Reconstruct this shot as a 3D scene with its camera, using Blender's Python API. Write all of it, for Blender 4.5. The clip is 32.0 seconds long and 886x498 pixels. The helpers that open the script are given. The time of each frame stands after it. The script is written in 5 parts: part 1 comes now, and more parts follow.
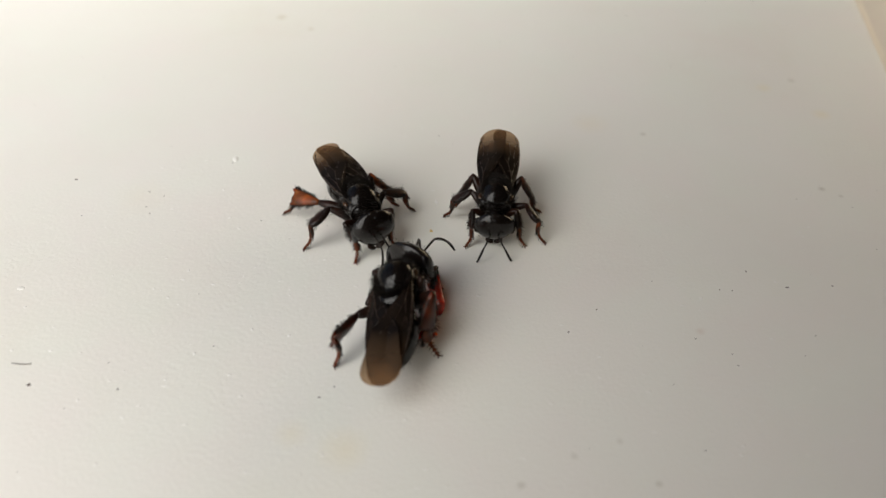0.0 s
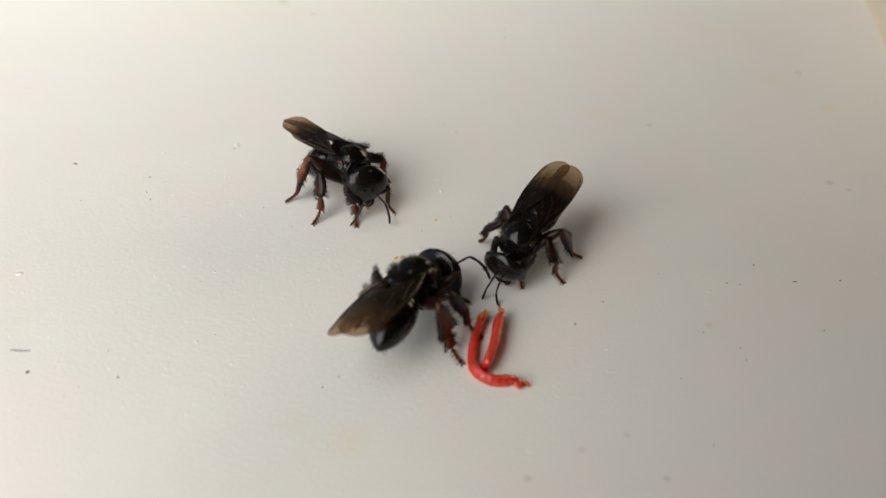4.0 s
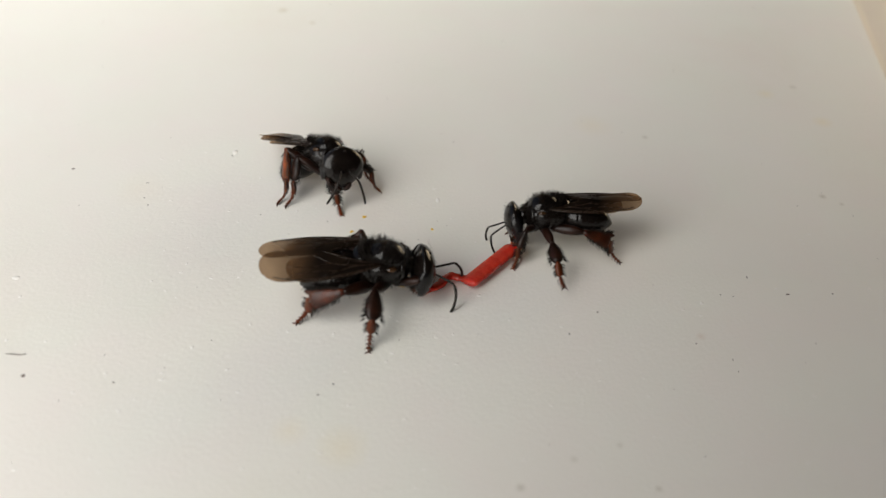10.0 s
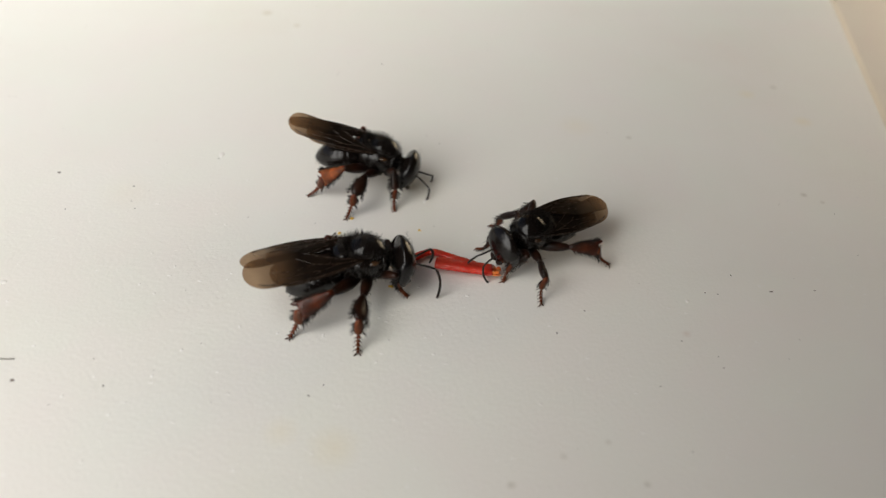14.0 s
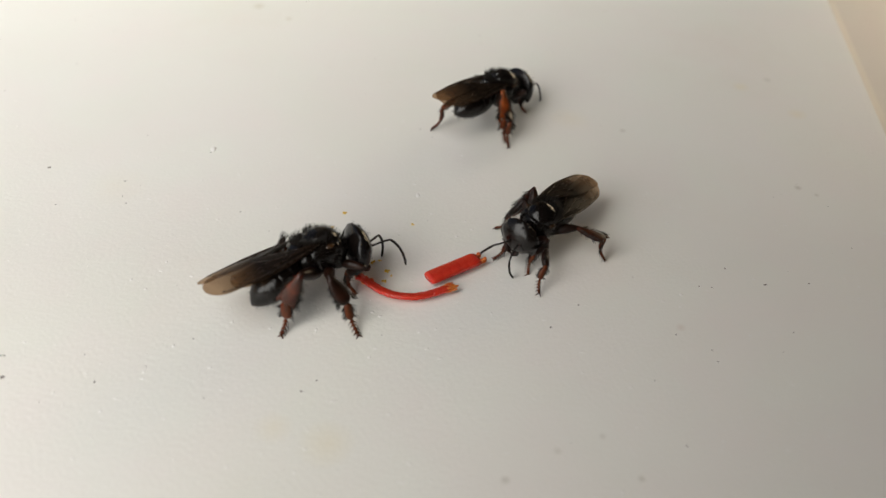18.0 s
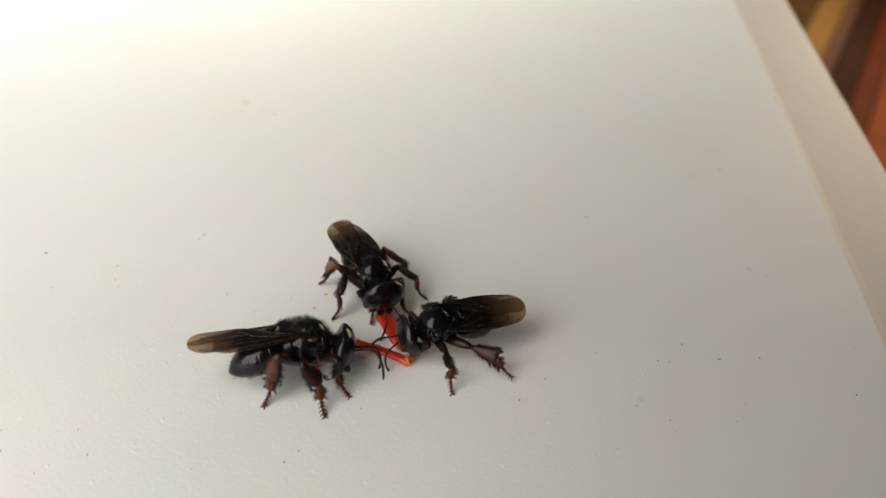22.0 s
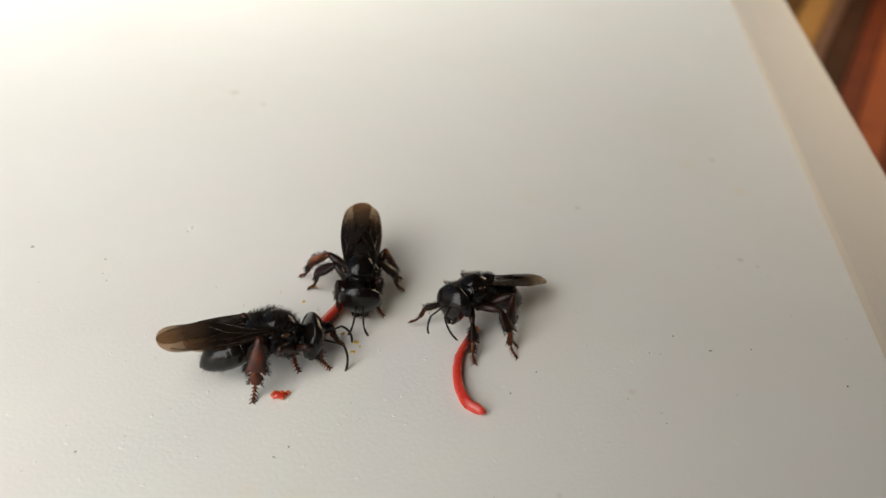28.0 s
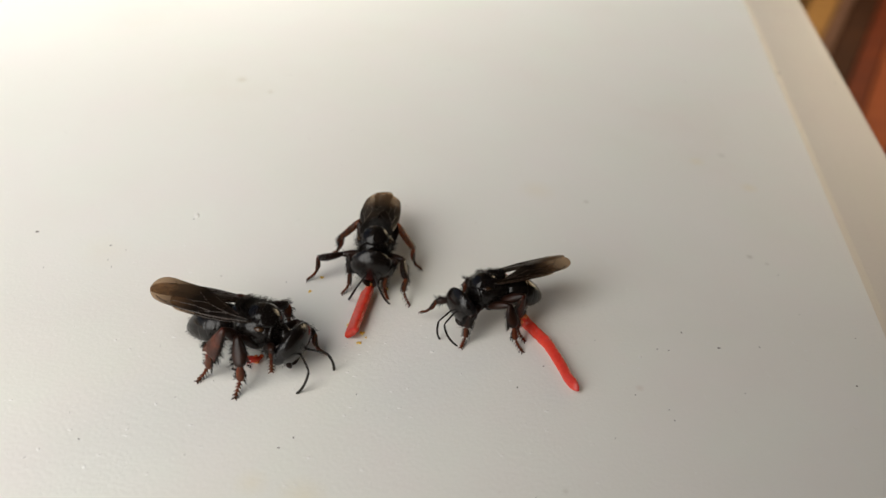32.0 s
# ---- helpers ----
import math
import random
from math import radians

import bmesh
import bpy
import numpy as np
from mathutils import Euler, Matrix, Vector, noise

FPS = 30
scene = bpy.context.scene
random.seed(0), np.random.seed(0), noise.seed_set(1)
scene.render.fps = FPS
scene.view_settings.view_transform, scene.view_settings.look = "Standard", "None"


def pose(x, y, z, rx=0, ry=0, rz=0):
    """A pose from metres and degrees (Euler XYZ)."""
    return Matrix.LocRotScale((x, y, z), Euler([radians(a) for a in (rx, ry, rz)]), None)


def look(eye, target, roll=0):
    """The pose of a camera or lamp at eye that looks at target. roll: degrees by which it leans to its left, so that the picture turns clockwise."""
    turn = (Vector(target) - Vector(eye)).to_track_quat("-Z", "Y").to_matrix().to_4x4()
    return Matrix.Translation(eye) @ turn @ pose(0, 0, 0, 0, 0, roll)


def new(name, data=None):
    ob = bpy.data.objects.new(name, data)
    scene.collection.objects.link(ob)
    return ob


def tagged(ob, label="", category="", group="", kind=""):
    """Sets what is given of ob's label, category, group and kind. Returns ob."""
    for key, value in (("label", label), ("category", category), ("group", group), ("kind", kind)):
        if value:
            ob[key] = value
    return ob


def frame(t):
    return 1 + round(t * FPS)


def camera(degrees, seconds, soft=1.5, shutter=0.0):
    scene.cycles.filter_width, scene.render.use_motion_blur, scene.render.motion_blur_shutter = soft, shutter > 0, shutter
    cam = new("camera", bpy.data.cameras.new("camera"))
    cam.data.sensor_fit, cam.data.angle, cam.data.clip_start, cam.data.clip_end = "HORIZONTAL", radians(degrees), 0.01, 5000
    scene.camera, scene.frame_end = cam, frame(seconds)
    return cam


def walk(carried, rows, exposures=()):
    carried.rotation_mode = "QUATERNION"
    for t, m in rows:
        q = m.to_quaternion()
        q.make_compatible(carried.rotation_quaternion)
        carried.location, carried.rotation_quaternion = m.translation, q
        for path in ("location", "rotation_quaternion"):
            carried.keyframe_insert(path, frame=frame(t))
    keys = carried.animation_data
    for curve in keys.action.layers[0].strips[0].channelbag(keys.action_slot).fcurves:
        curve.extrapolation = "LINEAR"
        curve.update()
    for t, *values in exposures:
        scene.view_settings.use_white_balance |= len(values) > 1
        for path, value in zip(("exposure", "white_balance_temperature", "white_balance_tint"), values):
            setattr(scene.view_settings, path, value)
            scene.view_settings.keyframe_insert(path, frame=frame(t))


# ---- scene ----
# ---- the camera and its path (metres, degrees) ----
cam = camera(54.0, 32.0, soft=1.4, shutter=0.5)
cam.data.dof.use_dof, cam.data.dof.focus_distance, cam.data.dof.aperture_fstop = True, 0.0515, 45.0
walk(cam, [(t, pose(x, y, z, rx, ry, rz)) for t, x, y, z, rx, ry, rz in [
    (0.0, 0.00000, -0.03924, 0.03412, 49.000, -0.000, 0.000),
    (0.5, -0.00010, -0.03917, 0.03408, 49.214, -0.081, -0.124),
    (1.0, -0.00019, -0.03910, 0.03404, 49.150, -0.162, -0.181),
    (1.5, -0.00030, -0.03902, 0.03398, 48.967, -0.313, -0.184),
    (2.0, -0.00040, -0.03895, 0.03391, 48.848, -0.464, -0.061),
    (2.5, -0.00051, -0.03887, 0.03384, 48.826, -0.614, 0.222),
    (3.0, -0.00061, -0.03879, 0.03378, 48.664, -0.765, 0.102),
    (3.5, -0.00066, -0.03878, 0.03375, 48.457, -0.788, -0.021),
    (5.5, -0.00086, -0.03872, 0.03363, 48.088, -0.880, 0.684),
    (6.0, -0.00091, -0.03871, 0.03361, 48.051, -0.903, 0.490),
    (6.5, -0.00086, -0.03874, 0.03365, 48.128, -0.976, 0.326),
    (7.0, -0.00081, -0.03876, 0.03370, 48.090, -1.049, 0.386),
    (7.5, -0.00076, -0.03879, 0.03375, 48.234, -1.121, 0.691),
    (8.0, -0.00071, -0.03882, 0.03379, 48.540, -1.194, 0.780),
    (8.5, -0.00066, -0.03884, 0.03384, 48.743, -1.266, 0.255),
    (9.0, -0.00061, -0.03887, 0.03389, 48.733, -1.339, -0.121),
    (9.5, -0.00067, -0.03892, 0.03392, 48.817, -1.426, 0.128),
    (10.0, -0.00073, -0.03898, 0.03395, 48.857, -1.512, 0.308),
    (10.5, -0.00079, -0.03903, 0.03398, 48.967, -1.599, 0.343),
    (11.0, -0.00086, -0.03908, 0.03401, 49.002, -1.685, 0.072),
    (11.5, -0.00092, -0.03914, 0.03404, 49.110, -1.772, -0.338),
    (12.0, -0.00098, -0.03919, 0.03407, 49.217, -1.859, -0.528),
    (12.5, -0.00104, -0.03924, 0.03410, 49.234, -1.945, -0.646),
    (13.0, -0.00110, -0.03930, 0.03413, 49.208, -2.032, -0.583),
    (13.5, -0.00108, -0.03928, 0.03413, 49.160, -1.977, -0.785),
    (14.0, -0.00106, -0.03926, 0.03413, 48.988, -1.921, -0.889),
    (14.5, -0.00104, -0.03923, 0.03412, 48.881, -1.866, -0.535),
    (16.5, -0.00095, -0.03915, 0.03411, 48.585, -1.646, -0.761),
    (17.0, -0.00092, -0.03913, 0.03411, 48.770, -1.590, -0.404),
    (17.5, -0.00094, -0.03910, 0.03406, 48.743, -1.788, -1.723),
    (18.0, -0.00096, -0.03907, 0.03400, 48.592, -1.985, -1.280),
    (18.5, -0.00098, -0.03904, 0.03395, 48.623, -2.182, -1.197),
    (19.0, -0.00099, -0.03901, 0.03390, 48.827, -2.380, -1.110),
    (19.5, -0.00110, -0.03916, 0.03399, 48.987, -2.495, -1.321),
    (20.0, -0.00120, -0.03932, 0.03408, 49.461, -2.610, -1.439),
    (20.5, -0.00085, -0.04064, 0.03522, 50.571, -2.350, -1.391),
    (21.0, -0.00102, -0.04195, 0.03603, 52.597, -2.406, -1.599),
    (21.5, -0.00093, -0.04195, 0.03607, 53.889, -2.516, -2.193),
    (22.0, -0.00084, -0.04209, 0.03600, 54.325, -2.616, -2.525),
    (22.5, -0.00074, -0.04197, 0.03597, 53.962, -2.574, -2.916),
    (23.0, -0.00064, -0.04186, 0.03594, 53.713, -2.533, -2.700),
    (23.5, -0.00054, -0.04175, 0.03591, 53.746, -2.491, -2.445),
    (24.0, -0.00044, -0.04164, 0.03587, 53.663, -2.449, -2.613),
    (24.5, -0.00047, -0.04163, 0.03590, 53.582, -2.483, -2.663),
    (25.0, -0.00050, -0.04163, 0.03592, 53.652, -2.517, -2.744),
    (25.5, -0.00053, -0.04163, 0.03595, 53.741, -2.551, -2.965),
    (27.5, -0.00065, -0.04161, 0.03605, 53.528, -2.686, -3.141),
    (28.0, -0.00069, -0.04161, 0.03608, 53.493, -2.720, -3.061),
    (28.5, -0.00080, -0.04155, 0.03599, 53.328, -2.884, -3.064),
    (29.0, -0.00091, -0.04149, 0.03590, 53.219, -3.049, -2.673),
    (29.5, -0.00103, -0.04143, 0.03581, 53.108, -3.213, -2.706),
    (30.0, -0.00114, -0.04137, 0.03572, 53.060, -3.377, -2.762),
    (30.5, -0.00113, -0.04134, 0.03574, 53.022, -3.395, -2.687),
    (31.0, -0.00111, -0.04131, 0.03576, 52.912, -3.413, -2.720),
    (31.5, -0.00110, -0.04128, 0.03579, 52.859, -3.431, -2.537),
    (32.0, -0.00109, -0.04124, 0.03581, 52.910, -3.448, -2.425),
]])

MM = 0.001

# ---- world and light: a sky, and added area lamps inside the room ----
world = bpy.data.worlds.new("sky")
world.use_nodes = True
scene.world = world
sky = world.node_tree.nodes.new("ShaderNodeTexSky")
sky.sky_type, sky.sun_disc = "NISHITA", False
sky.sun_elevation, sky.sun_rotation = radians(40), radians(250)
world.node_tree.links.new(sky.outputs[0], world.node_tree.nodes["Background"].inputs[0])
world.node_tree.nodes["Background"].inputs[1].default_value = 0.05

EDGE_TURN = -9.4  # the board's front edge runs this many degrees off the y axis
room = pose(0, 0, 0, 0, 0, EDGE_TURN)


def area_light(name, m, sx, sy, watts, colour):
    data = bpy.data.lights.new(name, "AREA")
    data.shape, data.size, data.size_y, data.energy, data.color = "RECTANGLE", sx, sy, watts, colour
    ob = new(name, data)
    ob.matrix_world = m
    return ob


# added lamps, not in the window opening: set and aimed for the sill's brightness falloff
area_light("sill_key_lamp", look((-0.1044, -0.0549, 0.0875), (-0.1476, 0.1069, 0.0254)), 0.167, 0.167, 0.390, (0.982, 0.966, 0.922))
area_light("sill_fill_lamp", look((-0.0602, 0.098, 0.1168), (-0.0607, 0.2467, -0.0103)), 0.090, 0.090, 0.450, (0.985, 0.965, 0.895))
# added warm lamp that brightens the slats and warms the sill's right side
area_light("slat_fill_lamp", room @ look((0.46, 0.72, 0.13), (0.12, 0.25, -0.08)), 0.4, 0.4, 2.3, (1.0, 0.79, 0.52))


# ---- materials ----
def material(name):
    mat = bpy.data.materials.new(name)
    mat.use_nodes = True
    nodes, links = mat.node_tree.nodes, mat.node_tree.links
    return mat, nodes, links, nodes["Principled BSDF"]


def noise_tex(nodes, links, scale, detail=4.0, stretch=None, rough=0.55):
    tc = nodes.new("ShaderNodeTexCoord")
    n = nodes.new("ShaderNodeTexNoise")
    n.inputs["Scale"].default_value, n.inputs["Detail"].default_value, n.inputs["Roughness"].default_value = scale, detail, rough
    if stretch:
        mp = nodes.new("ShaderNodeMapping")
        mp.inputs["Scale"].default_value = stretch[:3]
        if len(stretch) > 3:
            mp.inputs["Rotation"].default_value = (0, 0, radians(stretch[3]))
        links.new(tc.outputs["Object"], mp.inputs[0])
        links.new(mp.outputs[0], n.inputs["Vector"])
    else:
        links.new(tc.outputs["Object"], n.inputs["Vector"])
    return n.outputs["Fac"]


def ramp(nodes, links, fac, stops):
    r = nodes.new("ShaderNodeValToRGB")
    while len(r.color_ramp.elements) < len(stops):
        r.color_ramp.elements.new(0.5)
    for e, (p, c) in zip(r.color_ramp.elements, stops):
        e.position, e.color = p, (*c, 1)
    links.new(fac, r.inputs[0])
    return r.outputs[0]


def bump(nodes, links, shader, fac, strength, distance, before=None):
    b = nodes.new("ShaderNodeBump")
    b.inputs["Strength"].default_value, b.inputs["Distance"].default_value = strength, distance
    links.new(fac, b.inputs["Height"])
    if before:
        links.new(before, b.inputs["Normal"])
    links.new(b.outputs[0], shader.inputs["Normal"])
    return b.outputs[0]


def simple(name, low, high, rough, scale, strength=0.3, distance=0.00002, rough_span=0.1, **extra):
    mat, nodes, links, bs = material(name)
    fac = noise_tex(nodes, links, scale)
    links.new(ramp(nodes, links, fac, [(0.3, low), (0.7, high)]), bs.inputs["Base Color"])
    fine = noise_tex(nodes, links, scale * 6, 2.0)
    mr = nodes.new("ShaderNodeMapRange")
    mr.inputs["To Min"].default_value, mr.inputs["To Max"].default_value = rough - rough_span, rough + rough_span
    links.new(fac, mr.inputs["Value"])
    links.new(mr.outputs[0], bs.inputs["Roughness"])
    bump(nodes, links, bs, fine, strength, distance)
    for key, value in extra.items():
        bs.inputs[key.replace("_", " ")].default_value = value
    return mat


# stains: x, y, size (mm), colour, depth
YELLOW, GREY = (0.80, 0.72, 0.54), (0.52, 0.49, 0.43)
STAINS = [(-2.2, -15.0, 1.3, YELLOW, 0.45), (-5.0, -14.5, 0.9, YELLOW, 0.35), (24.7, 19.2, 0.7, YELLOW, 0.5), (8.1, 15.3, 1.5, YELLOW, 0.3), (-20.0, 2.0, 2.2, (0.80, 0.76, 0.66), 0.45),
          (21.0, 22.4, 0.6, YELLOW, 0.45), (6.2, -15.6, 0.26, GREY, 0.8), (10.6, -12.4, 0.22, GREY, 0.6), (8.5, -13.6, 0.25, GREY, 0.45), (12.4, -14.5, 0.2, GREY, 0.7), (-18.7, 27.8, 0.45, (0.62, 0.57, 0.47), 0.75),
          (-15.6, 26.1, 0.3, (0.62, 0.57, 0.47), 0.7), (23.3, 9.9, 0.28, GREY, 0.8), (24.4, 9.3, 0.2, GREY, 0.6), (11.9, 14.5, 0.26, GREY, 0.65), (23.2, 23.9, 0.3, GREY, 0.5), (14.8, -4.4, 0.3, (0.62, 0.52, 0.45), 0.5)]


def paint_material(name="white_paint", paint_tone=(1.0, 1.0, 1.0)):
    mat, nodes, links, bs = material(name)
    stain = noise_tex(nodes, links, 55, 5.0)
    base = ramp(nodes, links, stain, [(p, tuple(a * b for a, b in zip(c, paint_tone))) for p, c in ((0.28, (0.78, 0.755, 0.71)), (0.42, (0.80, 0.785, 0.75)), (0.75, (0.82, 0.81, 0.785)))])
    tint = nodes.new("ShaderNodeMix")
    tint.data_type, tint.blend_type = "RGBA", "MULTIPLY"
    tint.inputs["Factor"].default_value = 1.0
    links.new(base, tint.inputs["A"])
    links.new(ramp(nodes, links, noise_tex(nodes, links, 160, 3.0), [(0.3, (0.985, 1.0, 0.965)), (0.7, (1.0, 0.975, 0.965))]), tint.inputs["B"])
    colour = tint.outputs["Result"]
    tc = nodes.new("ShaderNodeTexCoord")
    for x, y, size, hue, deep in STAINS if paint_tone[0] == 1 else ():
        far = nodes.new("ShaderNodeVectorMath")
        far.operation = "DISTANCE"
        far.inputs[1].default_value = (x * MM, y * MM, 0)
        links.new(tc.outputs["Object"], far.inputs[0])
        wob = nodes.new("ShaderNodeMath")
        wob.operation = "MULTIPLY_ADD"
        links.new(stain, wob.inputs[0])
        wob.inputs[1].default_value = size * MM * 1.6
        links.new(far.outputs["Value"], wob.inputs[2])
        mr = nodes.new("ShaderNodeMapRange")
        mr.inputs["From Min"].default_value, mr.inputs["From Max"].default_value = size * MM * 1.9, size * MM * 0.7
        mr.inputs["To Max"].default_value = deep
        links.new(wob.outputs[0], mr.inputs["Value"])
        mixed = nodes.new("ShaderNodeMix")
        mixed.data_type = "RGBA"
        links.new(mr.outputs[0], mixed.inputs["Factor"])
        links.new(colour, mixed.inputs["A"])
        mixed.inputs["B"].default_value = (*hue, 1)
        colour = mixed.outputs["Result"]
    links.new(colour, bs.inputs["Base Color"])
    streak = noise_tex(nodes, links, 1.0, 5.0, (420, 1500, 800, 8))
    grain = noise_tex(nodes, links, 4600, 4.0)
    pits = noise_tex(nodes, links, 700, 4.0)
    first = bump(nodes, links, bs, streak, 0.035, 0.00006)
    second = bump(nodes, links, bs, grain, 0.40, 0.00004, first)
    bump(nodes, links, bs, pits, 0.09, 0.00012, second)
    bs.inputs["Roughness"].default_value = 0.42
    bs.inputs["Specular IOR Level"].default_value = 0.4
    return mat


def wing_material(name, start, end, dense=0.94, thin=0.52, tint=(0.62, 0.44, 0.29), root=(0.16, 0.11, 0.08)):
    """A smoky membrane: dark and nearly opaque at the root, tan and clear towards the tip. start, end: mm behind the root."""
    mat, nodes, links, bs = material(name)
    tc = nodes.new("ShaderNodeTexCoord")
    sep = nodes.new("ShaderNodeSeparateXYZ")
    links.new(tc.outputs["Object"], sep.inputs[0])
    mr = nodes.new("ShaderNodeMapRange")
    mr.inputs["From Min"].default_value, mr.inputs["From Max"].default_value = -start * MM, -end * MM
    links.new(sep.outputs[0], mr.inputs["Value"])
    cloud = noise_tex(nodes, links, 450, 3.0)
    add = nodes.new("ShaderNodeMath")
    add.operation = "MULTIPLY_ADD"
    links.new(cloud, add.inputs[0])
    add.inputs[1].default_value, add.inputs[2].default_value = 0.5, -0.25
    tot = nodes.new("ShaderNodeMath")
    tot.operation, tot.use_clamp = "ADD", True
    links.new(add.outputs[0], tot.inputs[0])
    links.new(mr.outputs[0], tot.inputs[1])
    fac = tot.outputs[0]
    links.new(ramp(nodes, links, fac, [(0.0, (0.006, 0.004, 0.003)), (1.0, (0.105, 0.064, 0.036))]), bs.inputs["Base Color"])
    bs.inputs["Roughness"].default_value = 0.34
    bs.inputs["Specular IOR Level"].default_value = 0.10
    crinkle = noise_tex(nodes, links, 900, 2.0)
    bump(nodes, links, bs, crinkle, 0.5, 0.00008)
    clear = nodes.new("ShaderNodeBsdfTransparent")
    links.new(ramp(nodes, links, fac, [(0.0, root), (1.0, tint)]), clear.inputs[0])
    solid = nodes.new("ShaderNodeMapRange")
    solid.inputs["To Min"].default_value, solid.inputs["To Max"].default_value = dense, thin
    links.new(fac, solid.inputs["Value"])
    mix = nodes.new("ShaderNodeMixShader")
    links.new(solid.outputs[0], mix.inputs[0])
    links.new(clear.outputs[0], mix.inputs[1])
    links.new(bs.outputs[0], mix.inputs[2])
    links.new(mix.outputs[0], nodes["Material Output"].inputs[0])
    return mat


# the sill's front strip gets a darker, warmer tone than its flat top
PAINT, STRIP_PAINT, YELLOWED = paint_material(), paint_material("front_strip_paint", (0.82, 0.755, 0.70)), paint_material("yellowed_paint_crack", (0.82, 0.755, 0.68))
WING = wing_material("smoky_forewing", 2.9, 5.4, 0.94, 0.44)
BLURWING = wing_material("beating_wing", 0.0, 3.0, 0.11, 0.05, (0.80, 0.75, 0.70), (0.6, 0.55, 0.5))
BACKWING = wing_material("smoky_hindwing", 1.8, 3.9, 0.92, 0.22)
VEIN = simple("wing_vein", (0.012, 0.007, 0.004), (0.030, 0.016, 0.009), 0.28, 2000, Specular_IOR_Level=0.4)
CHITIN = simple("black_chitin", (0.0040, 0.0030, 0.0026), (0.008, 0.0058, 0.0048), 0.18, 1500, 0.35, 0.00003, 0.06, Specular_IOR_Level=0.32)
PLATE = simple("polished_black_chitin", (0.0034, 0.0027, 0.0025), (0.006, 0.0046, 0.004), 0.13, 1800, 0.3, 0.00002, 0.04, Specular_IOR_Level=0.30)
EYE = simple("compound_eye", (0.005, 0.0045, 0.005), (0.010, 0.009, 0.009), 0.26, 2500, 0.3, 0.00001, Specular_IOR_Level=0.3)
LEG = simple("red_brown_chitin", (0.005, 0.0026, 0.0018), (0.088, 0.018, 0.006), 0.30, 1700, 0.55, 0.00005, 0.08, Specular_IOR_Level=0.34,
    Subsurface_Weight=0.35, Subsurface_Scale=0.0003)
ORANGELEG = simple("orange_brown_chitin", (0.008, 0.004, 0.002), (0.26, 0.060, 0.012), 0.34, 1700, 0.45, 0.00004, 0.08, Specular_IOR_Level=0.22,
    Subsurface_Weight=0.35, Subsurface_Scale=0.0003)
BLACKLEG = simple("dark_red_chitin", (0.004, 0.0024, 0.0018), (0.056, 0.013, 0.005), 0.32, 1700, 0.45, 0.00004, 0.08, Specular_IOR_Level=0.22,
    Subsurface_Weight=0.35, Subsurface_Scale=0.0003)
DARKLEG = simple("dark_brown_chitin", (0.004, 0.0026, 0.002), (0.022, 0.0075, 0.004), 0.30, 1500, 0.4, 0.00003, 0.08, Specular_IOR_Level=0.22)
TARSUS = simple("tarsus_chitin", (0.012, 0.004, 0.002), (0.15, 0.034, 0.008), 0.34, 1400, 0.3, 0.00002, Specular_IOR_Level=0.22,
    Subsurface_Weight=0.3, Subsurface_Scale=0.0002)
HAIR = simple("dark_bristle", (0.006, 0.005, 0.004), (0.016, 0.012, 0.009), 0.45, 3000, Specular_IOR_Level=0.25)
AMBER = simple("amber_chitin", (0.016, 0.008, 0.004), (0.07, 0.034, 0.014), 0.16, 1500)
FEELER = simple("matt_antenna_chitin", (0.008, 0.007, 0.006), (0.024, 0.019, 0.015), 0.5, 2500, Specular_IOR_Level=0.25)
RED = simple("red_fruit_peel", (0.47, 0.018, 0.011), (0.66, 0.062, 0.030), 0.23, 800, 0.6, 0.00009,
             Subsurface_Weight=0.45, Subsurface_Scale=0.0006)
FLESH = simple("orange_fruit_flesh", (0.60, 0.065, 0.014), (0.76, 0.22, 0.035), 0.30, 1400, 0.6, 0.0001,
               Subsurface_Weight=0.25, Subsurface_Scale=0.0006)
POLLEN = simple("yellow_pulp", (0.60, 0.33, 0.03), (0.85, 0.62, 0.10), 0.6, 2500)
DIRT = simple("dark_dirt", (0.05, 0.04, 0.036), (0.22, 0.17, 0.15), 0.8, 4000)
CHALK = simple("paint_lump", (0.78, 0.76, 0.72), (0.84, 0.83, 0.80), 0.3, 3000)
# walls stay out of view; their tone tunes the bounce light on the sill
WALL = simple("wall_plaster", (0.44, 0.36, 0.27), (0.52, 0.43, 0.33), 0.8, 30, 0.2, 0.002)
CEIL = simple("ceiling_plaster", (0.52, 0.48, 0.42), (0.60, 0.56, 0.50), 0.8, 30, 0.2, 0.002)
FLOOR = simple("red_brown_floor", (0.16, 0.040, 0.018), (0.30, 0.085, 0.035), 0.4, 25, 0.2, 0.001)
TAN = simple("tan_wood", (0.40, 0.22, 0.075), (0.50, 0.29, 0.11), 0.75, 40, 0.2, 0.001, Specular_IOR_Level=0.15)
OLIVE = simple("olive_brown_wood", (0.12, 0.065, 0.026), (0.19, 0.105, 0.045), 0.75, 40, 0.2, 0.001, Specular_IOR_Level=0.15)
BROWN = simple("red_brown_wood", (0.27, 0.060, 0.018), (0.37, 0.098, 0.032), 0.72, 40, 0.2, 0.001, Specular_IOR_Level=0.15)
MAUVE = simple("mauve_brown_wood", (0.17, 0.095, 0.07), (0.24, 0.135, 0.10), 0.75, 40, 0.2, 0.001, Specular_IOR_Level=0.15)
DEEP = simple("dark_red_wood", (0.13, 0.027, 0.010), (0.19, 0.042, 0.016), 0.72, 40, 0.2, 0.001, Specular_IOR_Level=0.15)
